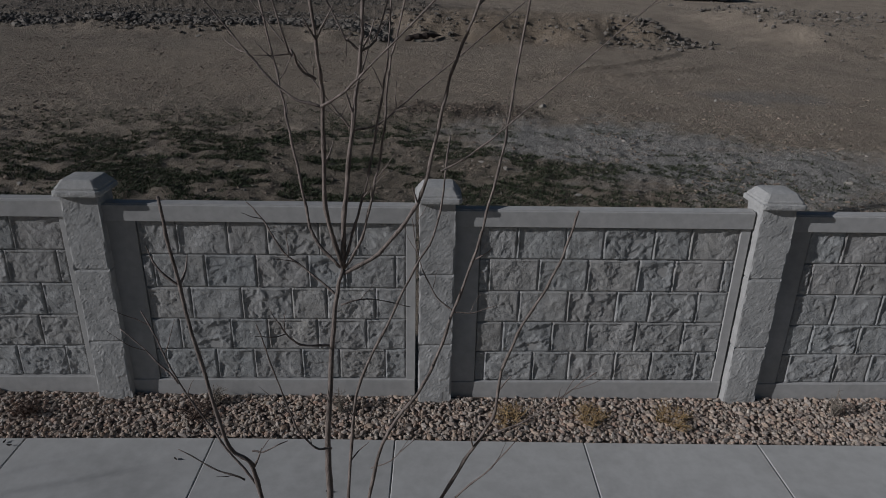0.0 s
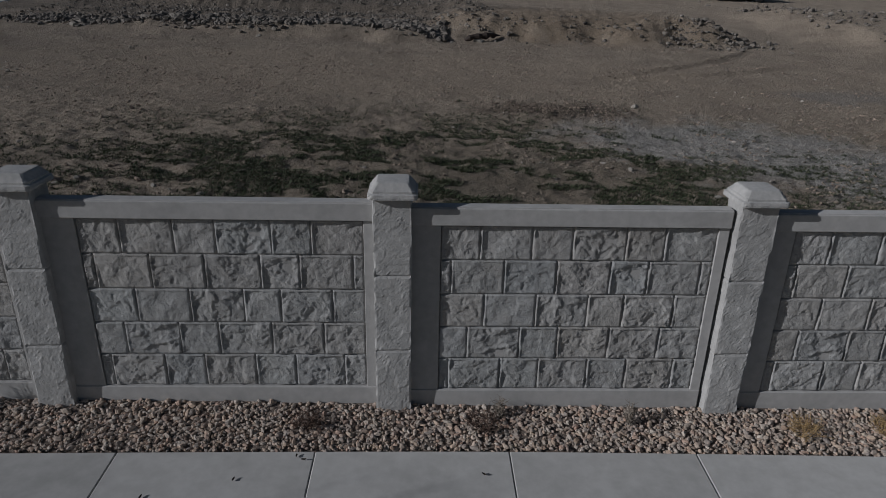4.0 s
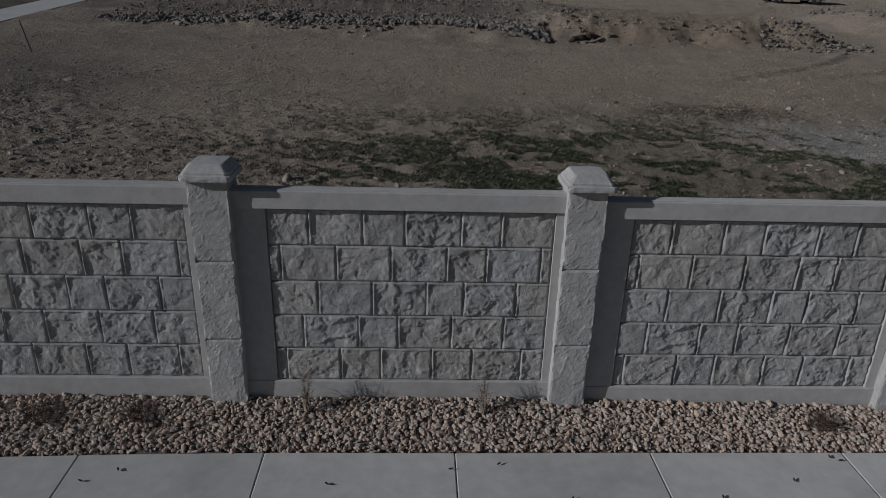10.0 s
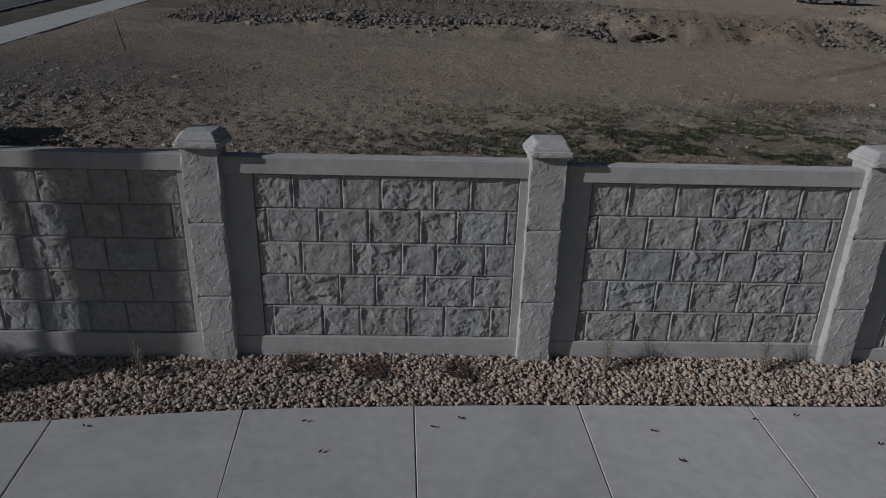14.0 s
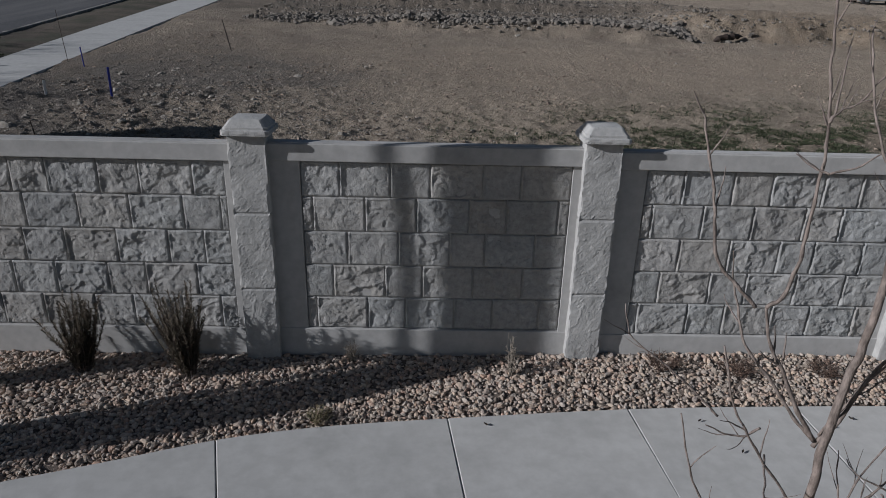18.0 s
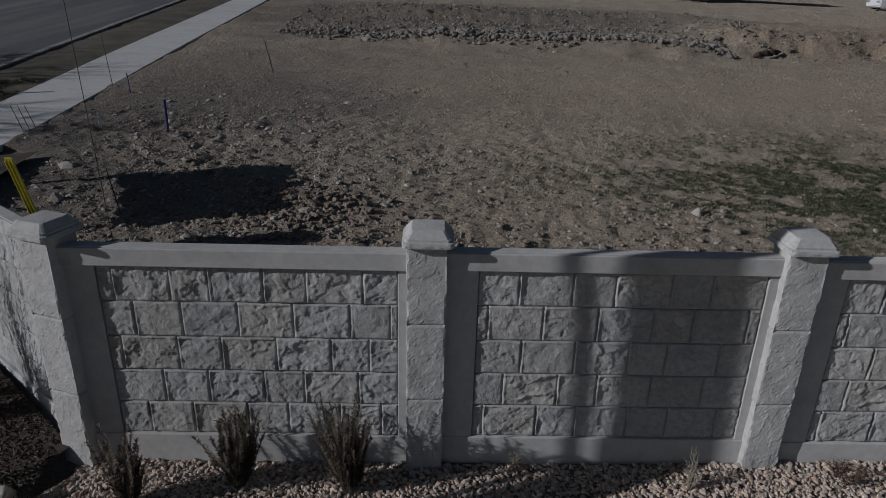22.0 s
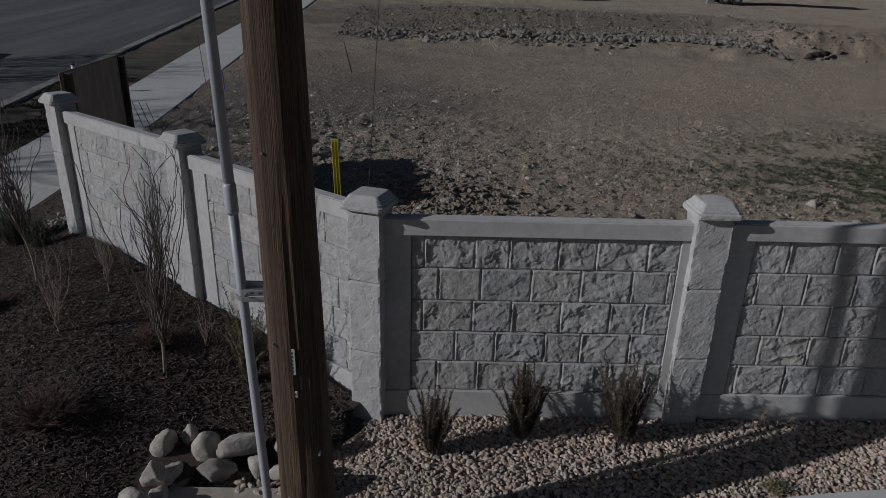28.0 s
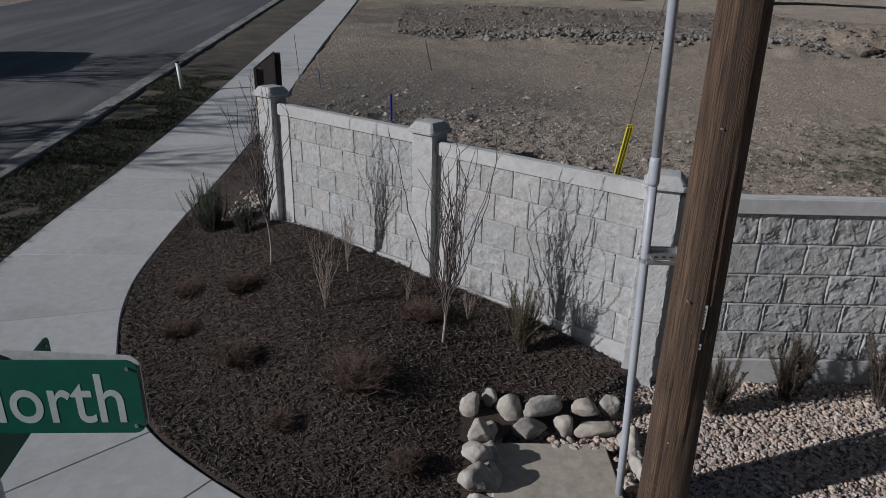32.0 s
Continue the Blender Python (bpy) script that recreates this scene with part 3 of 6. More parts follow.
street_ys = spaced((-2, 10, 0.5), (10, 40, 1.0), (40, 140, 10))
tagged(part("road", ribbon([(-23.0, -0.065, -0.09), (-16.0, -0.065, -0.05), (-9.78, -0.065, -0.10)], street_ys, street_z), M_ASPHALT), "grey worn asphalt street with faint tree shadows", "road", kind="structure")
tagged(part("kerb", ribbon([(-9.80, -0.065, -0.16), (-9.79, -0.065, -0.085), (-9.36, -0.065, -0.06), (-9.335, -0.065, 0.035), (-9.32, -0.065, 0.05), (-9.17, -0.065, 0.05), (-9.15, -0.065, 0.03), (-9.15, -0.065, -0.2)], street_ys, street_z), M_CURB), "pale concrete kerb and gutter beside the street", "kerb", kind="structure")
lawn_ys = spaced((-1, 30, 0.25), (30, 140, 5))


WALK_WIDTH = 1.92


def lawn_side(y):
    outer = [(1.75, -5.68), (2.7, -5.85), (4.2, -5.88), (6, -5.86), (9, -5.9), (13, -6.05), (22, -6.5), (39, -7.15), (95, -9.5), (130, -11)]
    return float(np.interp(y, [p[0] for p in outer], [p[1] for p in outer])) - WALK_WIDTH - 0.006, -9.16 - 0.065 * y


lv, lf = [], []
for y in lawn_ys:
    a, b = lawn_side(y)
    for i in range(9):
        x = a + (b - a) * i / 8
        lv.append((x, y, street_z(y) - 0.02 + 0.03 * math.sin(math.pi * i / 8) + 0.025 * fbm(x, y, 1.3, 3, 6.0)))
for j in range(len(lawn_ys) - 1):
    for i in range(8):
        lf.append((j * 9 + i, j * 9 + i + 1, (j + 1) * 9 + i + 1, (j + 1) * 9 + i))
# Soil tone also holds the shade that trees throw on the verge.
M_VERGE = surface("worn_shaded_verge_soil", (0.05, 0.039, 0.03), (0.15, 0.118, 0.09), grain=22, broad=0.9, rough=0.95, bump=1.0, fine=30, stain=(0.05, 0.048, 0.028), stain_at=0.5)
tagged(part("verge", (lv, lf), M_VERGE, smooth=True), "half bare verge of soil and winter grass along the kerb", "verge", kind="structure")

# ---- pavement slabs ----
run = [0.0]
for a, b in zip(EDGE_LINE, EDGE_LINE[1:]):
    run.append(run[-1] + (b - a).length)


def on_edge(s):
    k = min(max(int(np.searchsorted(run, s)) - 1, 0), len(run) - 2)
    a, b = EDGE_LINE[k], EDGE_LINE[k + 1]
    p = a + (b - a) * ((s - run[k]) / max(run[k + 1] - run[k], 1e-9))
    c, d = EDGE_LINE[max(k - 1, 0)], EDGE_LINE[min(k + 2, len(EDGE_LINE) - 1)]
    w = (d - c).normalized()
    return p, Vector((-w.y, w.x, 0))


def run_at(x, y):
    k = min(range(len(EDGE_LINE)), key=lambda i: (EDGE_LINE[i].x - x) ** 2 + (EDGE_LINE[i].y - y) ** 2)
    k = min(max(k, 1), len(EDGE_LINE) - 2)
    w = (EDGE_LINE[k + 1] - EDGE_LINE[k - 1]).normalized()
    return run[k] + (Vector((x, y, 0)) - EDGE_LINE[k]).dot(w)


joints = [run_at(*p) for p in ((22.1, -0.57), (20.6, -0.54), (19.09, -0.51), (17.63, -0.48), (16.06, -0.44), (14.57, -0.412), (13.04, -0.408), (11.51, -0.414), (9.985, -0.425), (8.53, -0.428), (7.155, -0.46), (5.765, -0.53), (4.31, -0.685), (2.60, -0.98), (1.2, -1.5), (-0.3, -1.93), (-1.9, -2.04), (-2.85, -1.79), (-3.66, -1.29), (-4.38, -0.72), (-5.04, 0.16))]
while joints[-1] < run_at(-7.15, 39.0):
    joints.append(joints[-1] + 1.52)
pavement = thing("pavement", "clean pale grey concrete pavement in jointed slabs", "pavement", kind="structure")


def slab(s0, s1):
    n = max(2, math.ceil((s1 - s0) / 0.22))
    ss = [s0 + 0.003, s0 + 0.010] + [s0 + (s1 - s0) * k / n for k in range(1, n)] + [s1 - 0.010, s1 - 0.003]
    v, f = [], []
    for k, s in enumerate(ss):
        p, out = on_edge(s)
        low = 0.006 if k in (0, len(ss) - 1) else 0.0
        for off, dz in ((0, -0.12), (0, -0.012), (0.012, 0.0), (WALK_WIDTH - 0.012, 0.0), (WALK_WIDTH, -0.012), (WALK_WIDTH, -0.12)):
            q = p + out * off
            v.append((q.x, q.y, street_z(q.y) + dz - (low if dz > -0.1 else 0)))
    for k in range(len(ss) - 1):
        for i in range(5):
            f.append((k * 6 + i, (k + 1) * 6 + i, (k + 1) * 6 + i + 1, k * 6 + i + 1))
    f.append(tuple(range(6)))
    e = (len(ss) - 1) * 6
    f.append(tuple(e + i for i in reversed(range(6))))
    return v, f


for a, b in zip(joints, joints[1:]):
    part("slab", slab(a, b), M_WALK, pavement)
part("slab", slab(joints[-1], run[-1]), M_WALK, pavement)
bv, bf = [], []
for k, s in enumerate(np.arange(joints[0], joints[-1], 0.3)):
    p, out = on_edge(s)
    for off in (0.004, WALK_WIDTH - 0.004):
        q = p + out * off
        bv.append((q.x, q.y, street_z(q.y) - 0.03))
    if k:
        bf.append((2 * k - 2, 2 * k, 2 * k + 1, 2 * k - 1))
part("joint_bed", (bv, bf), M_GAPBED, pavement)

# ---- gravel strip ----
gx = spaced((-1.75, 24, 0.08))
sv, sf = [], []
rows = 14
for i, x in enumerate(gx):
    e = edge_y(x)
    top = 0.10 if x > -0.05 else max(-0.5, -0.12 + 0.9 * (x + 0.05))
    for j in range(rows):
        y = e + 0.003 + (top - e) * j / (rows - 1)
        sv.append((x, y, gravel_z(x, y) - 0.016 - (0.03 if j == 0 else 0)))
for i in range(len(gx) - 1):
    for j in range(rows - 1):
        sf.append((i * rows + j, (i + 1) * rows + j, (i + 1) * rows + j + 1, i * rows + j + 1))
gravel_strip = tagged(part("gravel_strip", (sv, sf), M_GAPBED, smooth=True), "strip of tan and grey river pebbles between the wall and the pavement", "gravel", kind="structure")


rng = np.random.default_rng(7)


def crushed(count, points):
    """Angular stones as convex hulls: unit shapes with the same number of corners."""
    shapes, faces = [], []
    while len(shapes) < count:
        p = rng.normal(size=(points, 3))
        p /= np.linalg.norm(p, axis=1)[:, None]
        for _ in range(12):
            d = p[:, None] - p[None]
            g = np.linalg.norm(d, axis=2) + np.eye(points)
            p = p + 0.03 * (d / g[..., None] ** 3).sum(axis=1)
            p /= np.linalg.norm(p, axis=1)[:, None]
        p = p * rng.uniform(0.95, 1.04, (points, 1)) * np.array([1.0, rng.uniform(0.75, 1.0), rng.uniform(0.8, 1.0)])
        bm = bmesh.new()
        for q in p:
            bm.verts.new(q)
        bm.verts.index_update()
        bmesh.ops.convex_hull(bm, input=bm.verts[:])
        bmesh.ops.recalc_face_normals(bm, faces=bm.faces[:])
        tri = [[v.index for v in f.verts] for f in bm.faces]
        bm.free()
        if len(tri) == 2 * points - 4:
            shapes.append(p)
            faces.append(tri)
    return np.array(shapes), np.array(faces)


GRAIN, LUMP = crushed(16, 12), crushed(24, 14)


def stones(places, sizes, template, flat=0.65, sink=0.25):
    """Many angular stones as one (vertices, faces)."""
    shapes, tris = template
    count, corners = len(places), shapes.shape[1]
    kind = rng.integers(len(shapes), size=count)
    q = shapes[kind] * np.stack([rng.uniform(0.95, 1.6, count), rng.uniform(0.7, 1.05, count), rng.uniform(flat * 0.8, flat * 1.2, count)], axis=1)[:, None]
    for axes, a in (((1, 2), rng.normal(0, 0.35, count)), ((0, 1), rng.uniform(0, 2 * np.pi, count))):
        c, d = np.cos(a)[:, None], np.sin(a)[:, None]
        i, j = axes
        q[..., i], q[..., j] = q[..., i] * c - q[..., j] * d, q[..., i] * d + q[..., j] * c
    s = np.array(sizes)[:, None, None]
    q = q * s + np.array(places)[:, None] + s * np.array([0, 0, flat * (1 - 2 * sink) * 0.5])
    return q.reshape(-1, 3), (tris[kind] + corners * np.arange(count)[:, None, None]).reshape(-1, 3)


def quick_mesh(name, v, f):
    me = bpy.data.meshes.new(name)
    me.vertices.add(len(v))
    me.vertices.foreach_set("co", np.asarray(v, dtype=np.float32).ravel())
    me.loops.add(f.size)
    me.loops.foreach_set("vertex_index", np.asarray(f, dtype=np.int32).ravel())
    me.polygons.add(len(f))
    me.polygons.foreach_set("loop_start", np.arange(0, f.size, 3, dtype=np.int32))
    me.polygons.foreach_set("use_smooth", np.zeros(len(f), dtype=bool))
    me.update(calc_edges=True)
    return me


def heap(name, places, sizes, template, material, label, category, parent=None, **how):
    me = quick_mesh(name, *stones(places, sizes, template, **how))
    me.materials.append(material)
    ob = new(name, me)
    if parent is not None:
        ob.parent = parent
    return tagged(ob, label, category, kind="stuff")


def in_pad(x, y):
    return -1.62 < x < -0.42 and y < -0.80


pebble_at, pebble_size, near_at = [], [], []
while len(pebble_at) < 46000:
    x = rng.uniform(-1.6, 22.5)
    e = edge_y(x)
    top = 0.0 if x > -0.05 else max(-0.55, -0.16 + 0.9 * (x + 0.05))
    if rng.uniform() > (top - e) / 1.9:
        continue
    y = rng.uniform(e + 0.012, top)
    if in_pad(x, y) or math.hypot(x + 0.23, y + 1.55) < 0.17:
        continue
    s = rng.choice([0.0105, 0.0140, 0.0175, 0.0215, 0.027], p=[0.24, 0.30, 0.27, 0.14, 0.05]) * rng.uniform(0.85, 1.15)
    p = (x, y, gravel_z(x, y) - 0.022 + rng.uniform(-0.012, 0.020))
    if 7.0 < x < 8.4 and y < -0.18 and len(near_at) < 300:
        near_at.append((p, s))
    else:
        pebble_at.append(p)
        pebble_size.append(s)
heap("pebbles", pebble_at, pebble_size, LUMP, M_PEBBLE, "", "", parent=gravel_strip, flat=0.78)
pebble_meshes = []
for k in range(8):
    me = quick_mesh("pebble", *stones([(0, 0, 0)], [1.0], LUMP, flat=0.78))
    me.materials.append(M_PEBBLE)
    pebble_meshes.append(me)


# ---- precast wall ----
def rock(u, v, seed, chip=7.0):
    """Split-stone relief, -1 to 1: flat flakes that end in sharp ledges, a few folds, fine grain."""
    wu = u + 0.035 * noise.noise(Vector((u * 11, v * 11, seed + 3)))
    wv = v + 0.035 * noise.noise(Vector((u * 11, v * 11, seed + 8)))
    lay = 2.6 * noise.fractal(Vector((wu * chip * 0.72, wv * chip * 0.9, seed * 13.7)), 1.0, 2.0, 3)
    low = math.floor(lay)
    ledge = low + ease(0.80, 1.0, lay - low) + 0.22 * (lay - low)
    tilt = noise.noise(Vector((u * 2.3, v * 3.1, seed + 21)))
    soft = noise.fractal(Vector((u * 34, v * 34, seed)), 0.7, 2.0, 4)
    fold = abs(noise.noise(Vector((wu * 6 + wv * 4, wv * 5 - wu * 2, seed + 31))))
    ridge = max(0.0, 1 - fold / 0.055)
    return max(-1.0, min(1.0, 0.46 * ledge + 0.26 * tilt + 0.20 * soft + 0.45 * ridge))


def rock_block(w, h, depth, seed, amp, nu, nv, edge=0.012, chip=7.0):
    """A split-faced block: front face towards -y at y = 0, back at y = depth, x 0..w, z 0..h."""
    v, f = [], []
    calm = 0.30 + 0.44 * (math.sin(seed * 12.9898) * 43758.5453 % 1.0)
    for j in range(nv + 1):
        for i in range(nu + 1):
            u, t = i / nu * w, j / nv * h
            rim = min(u, w - u, t, h - t)
            k = ease(0.0, edge * 2.2, rim)
            lip = 0.004 * noise.noise(Vector((u * 30, t * 30, seed)))
            y = 0.005 * (1 - k) - amp * (0.19 + calm * rock(u, t, seed, chip)) * k
            if edge < 0.005 and (i == 1 or j == nv - 1) and 0 < i < nu and 0 < j < nv:
                y = min(y, -(0.38 if i == 1 else 0.34) * amp + lip)  # cast margin stands a little proud
            x = min(max(u + (lip if 0 < i < nu else 0), 0), w)
            v.append((x, y, min(max(t + (lip if 0 < j < nv else 0), 0), h)))
    for j in range(nv):
        for i in range(nu):
            a = j * (nu + 1) + i
            f.append((a, a + 1, a + nu + 2, a + nu + 1))
    base = len(v)
    v += [(0, depth, 0), (w, depth, 0), (w, depth, h), (0, depth, h)]
    c = [0, nu, (nv + 1) * (nu + 1) - 1, nv * (nu + 1)]
    bottom = list(range(0, nu + 1))
    top = list(range(c[3], c[2] + 1))
    left = [j * (nu + 1) for j in range(nv + 1)]
    right = [j * (nu + 1) + nu for j in range(nv + 1)]
    f.append(tuple([base, base + 1] + bottom[::-1]))
    f.append(tuple([base + 2, base + 3] + top))
    f.append(tuple([base + 3, base] + left))
    f.append(tuple([base + 1, base + 2] + right[::-1]))
    return v, f


Z_TOP, Z_RECESS_TOP, Z_RECESS_LOW, Z_LOW = 1.880, 1.742, 0.282, 0.02
RECESS_R = STEP - 0.18


def recess_left(shift):
    return 0.352 if shift > 0.3 else 0.405


# distances of the upright joints from the right edge of the panel, row by row from the top
COURSES = [
    [0.40, 0.70, 1.117, 1.43, 1.83, 2.11, 2.52, 2.83],
    [0.086, 0.50, 0.80, 1.223, 1.634, 2.05, 2.40, 2.80],
    [0.256, 0.662, 0.951, 1.367, 1.782, 2.11, 2.53, 2.84],
    [0.336, 0.75, 1.17, 1.48, 1.907, 2.25, 2.66, 2.95],
    [0.18, 0.576, 0.90, 1.308, 1.627, 2.054, 2.40, 2.82],
]
brick_sets = {}


def brick_set(shift, amp=0.023):
    if (shift, amp) not in brick_sets:
        made = []
        width = RECESS_R - recess_left(shift)
        high = (Z_RECESS_TOP - Z_RECESS_LOW) / 5
        for r, cuts in enumerate(COURSES):
            marks = [0.0] + [c - shift for c in cuts if 0.04 < c - shift < width - 0.04] + [width]
            for k, (a, b) in enumerate(zip(marks, marks[1:])):
                w, h = b - a - 0.32 * amp, high - 0.32 * amp
                sh = rock_block(w, h, 0.05, 10 * r + (k + 7 * (shift > 0.3)) * 1.37 + 0.5, amp, max(8, int(w / 0.0095)), 30, 0.004, 7.5)
                me = bpy.data.meshes.new("brick")
                me.from_pydata(sh[0], [], sh[1])
                me.materials.append(M_STONE)
                me.polygons.foreach_set("use_smooth", [q < len(sh[1]) - 4 for q in range(len(sh[1]))])
                made.append((me, RECESS_R - b + 0.16 * amp, Z_RECESS_TOP - (r + 1) * high + 0.16 * amp))
        brick_sets[shift, amp] = made
    return brick_sets[shift, amp]


def bevelled(x0, x1, y0, y1, z0, z1, b=0.006):
    return box(x0, x1, y0, y1, z0, z1, b, 2)


def wall_panel(at, shift, label, amp=0.023):
    """A panel with its smooth border at y = 0 and its blocks set back a little behind it."""
    p = thing("wall_panel", label, "wall", "precast wall panels", at=at)
    l, r, e = 0.10, STEP - 0.10, recess_left(shift)
    part("backing", box(l, r, 0.0500, 0.12, Z_LOW, Z_TOP - 0.01), M_JOINT, p)
    part("top_rail", bevelled(l, r, 0.0, 0.13, Z_RECESS_TOP, Z_TOP, 0.007), M_FRAME, p, "smooth cast concrete top rail")
    part("coping", bevelled(l, r, 0.016, 0.114, Z_TOP - 0.004, Z_TOP + 0.007, 0.003), M_FRAME, p)
    part("bottom_rail", bevelled(l, r, 0.014, 0.13, Z_LOW, Z_RECESS_LOW, 0.007), M_FRAME, p, "smooth cast concrete bottom rail")
    for a, b in ((l, e), (RECESS_R, r)):
        part("stile", box(a, b, 0.024, 0.126, Z_RECESS_LOW - 0.010, Z_RECESS_TOP + 0.010, 0.003), M_FRAME, p, "smooth cast concrete upright border")
    for me, x, z in brick_set(shift, amp):
        share("brick", me, p, Matrix.Translation((x, 0.040, z)))
    return p


def post_shaft_block(h, seed, w=0.288, d=0.26):
    """One rock-faced drum of a post, centred in plan, with relief on four sides."""
    v, f = [], []
    nu, nv = 18, 40
    ring = []
    for i in range(nu):
        ring.append((-w / 2 + w * i / nu, -d / 2, 0, -1, i / nu * w))
    for i in range(nu):
        ring.append((w / 2, -d / 2 + d * i / nu, 1, 0, w + i / nu * d))
    for i in range(nu):
        ring.append((w / 2 - w * i / nu, d / 2, 0, 1, w + d + i / nu * w))
    for i in range(nu):
        ring.append((-w / 2, d / 2 - d * i / nu, -1, 0, 2 * w + d + i / nu * d))
    m = len(ring)
    for j in range(nv + 1):
        t = j / nv * h
        rim = ease(0, 0.012, min(t, h - t))
        for k, (x, y, ax, ay, s) in enumerate(ring):
            corner = min(k % nu, nu - k % nu) / nu * w
            keep = ease(-0.004, 0.02, corner)
            a = 0.0065 * rock(s, t, seed, 4.6) * keep - 0.010 * (1 - rim) - 0.004 * (1 - keep)
            if k % nu == 0:
                ax2, ay2 = ring[k - 1][2] + ax, ring[k - 1][3] + ay
                a2 = -0.004 + 0.007 * noise.noise(Vector((seed, t * 16, k)))
                v.append((x + ax2 * a2, y + ay2 * a2, t))
            else:
                v.append((x + ax * a, y + ay * a, t))
    for j in range(nv):
        for k in range(m):
            a, b = j * m + k, j * m + (k + 1) % m
            f.append((a, b, b + m, a + m))
    f.append(tuple(range(m - 1, -1, -1)))
    f.append(tuple(nv * m + k for k in range(m)))
    return v, f


def post_cap():
    """Two-stepped cap with a low hipped top and a chipped lower band; bottom at z = 0."""
    v, f = [], []
    n = 14
    levels = [(0.165, 0.0, 0.004), (0.181, 0.003, 0.007), (0.184, 0.018, 0.008), (0.181, 0.036, 0.006), (0.171, 0.040, 0.002), (0.166, 0.042, 0.001), (0.164, 0.056, 0.002), (0.156, 0.062, 0.001), (0.140, 0.080, 0.001), (0.126, 0.098, 0.001), (0.116, 0.105, 0.001), (0.03, 0.109, 0.0)]
    for q, z, rough in levels:
        for s in range(4):
            for i in range(n):
                t = -1 + 2 * i / n
                x, y = ((t, -1), (1, t), (-t, 1), (-1, -t))[s]
                jag = 0.55 * rough * (noise.noise(Vector((x * 9, y * 9, z * 40))) + 0.7 * noise.noise(Vector((x * 30, y * 30, z * 90))))
                rd = 0.94 if i == 0 else 1.0
                v.append(((q * rd + jag) * x, (q * rd + jag) * y, z + 0.4 * jag))
    m = 4 * n
    for j in range(len(levels) - 1):
        for k in range(m):
            a, b = j * m + k, j * m + (k + 1) % m
            f.append((a, b, b + m, a + m))
    f.append(tuple(range(m - 1, -1, -1)))
    f.append(tuple((len(levels) - 1) * m + k for k in range(m)))
    return v, f


shaft_meshes = []
for k in range(3):
    me = bpy.data.meshes.new("post_block")
    sh = post_shaft_block(0.655, 3.3 + 4.1 * k)
    me.from_pydata([tuple(p) for p in sh[0]], [], sh[1])
    me.materials.append(M_POST)
    shaft_meshes.append(me)
cap_mesh = bpy.data.meshes.new("cap")
sh = post_cap()
cap_mesh.from_pydata(sh[0], [], sh[1])
cap_mesh.materials.append(M_CAP)


def wall_post(at, label):
    """Post with its base at z = 0 and the cap's underside 1.965 above."""
    p = thing("wall_post", label, "post", "precast wall posts", at=at)
    for k, (low, high) in enumerate(((0.0, 0.70), (0.70, 1.35), (1.35, 1.975))):
        share("post_block", shaft_meshes[k], p, Matrix.Translation((-0.008, 0, low)) @ Matrix.Diagonal((1, 1, (high - low) / 0.655, 1)))
    c = share("cap", cap_mesh, p, Matrix.Translation((-0.004, 0, 1.972)) @ Matrix.Diagonal((1, 1, 1.14, 1)))
    c["label"] = "stepped concrete cap with a rough lower edge"
    return p


POST_LABEL = "square rock-faced grey concrete post with stepped cap"
PANEL_LABEL = "grey precast panel of split-faced blocks in a smooth frame"
for k, x in enumerate(POST_X):
    lift = (LIFT[max(k - 1, 0)] + LIFT[min(k, 7)]) / 2
    if k == 0:
        wall_post(pose(0.02, 0.100, lift - 0.02, 0, 0, -19.5), "corner post of the grey wall, turned between two wall lines")
    else:
        wall_post(pose(x + POST_SHIFT[k], 0.075, lift - 0.02), POST_LABEL)
    if k < 8:
        wall_panel(pose(x - 0.037 + (0.015 if k > 5 else 0.0), 0, LIFT[k]), 0.44 if k == 0 else 0.0, PANEL_LABEL)
d_turn = math.degrees(math.atan2(-D_WAY.y, -D_WAY.x))
for k, q in enumerate(D_POSTS):
    lift = 0.18 + 0.08 * k
    wall_post(pose(q.x, q.y, lift - 0.02, 0, 0, d_turn), "sunlit " + POST_LABEL)
    o = q - D_WAY * 0.0 + D_OUT * 0.06
    wall_panel(pose(o.x, o.y, lift - 0.013, 0, 0, d_turn), 0.44 if k else 0.0, "sunlit " + PANEL_LABEL, 0.017)
# plywood notice board that faces the street, seen from behind
M_PLY = surface("brown_plywood", (0.32, 0.25, 0.195), (0.43, 0.345, 0.27), grain=9, broad=2.2, rough=0.85, bump=0.3, fine=90, stretch=(1, 1, 0.25), stain=(0.27, 0.21, 0.16), stain_at=0.6)
M_STUD = surface("dark_timber_stud", (0.05, 0.038, 0.03), (0.10, 0.078, 0.06), grain=40, broad=5, rough=0.88, bump=0.5, fine=120, stretch=(1, 1, 0.08))
EA, EB = Vector((-4.60, 4.38, 0)), Vector((-4.875, 6.80, 0))
et = math.degrees(math.atan2(EB.y - EA.y, EB.x - EA.x))
L = (EB - EA).length
board = thing("notice_board", "brown plywood board on two timber posts, its back in shade", "board", at=pose(EA.x, EA.y, 0.10, 0, 0, et))
part("panel", bevelled(0.02, L - 0.02, -0.006, 0.012, 1.12, 2.33, 0.003), M_PLY, board)
part("second_sheet", bevelled(0.0, L, 0.016, 0.030, 1.10, 2.345, 0.003), M_PLY, board)
for x in (0.10, L - 0.09):
    part("post", bevelled(x - 0.045, x + 0.045, -0.098, -0.008, -0.3, 2.33, 0.004), M_STUD, board, "dark square timber post")

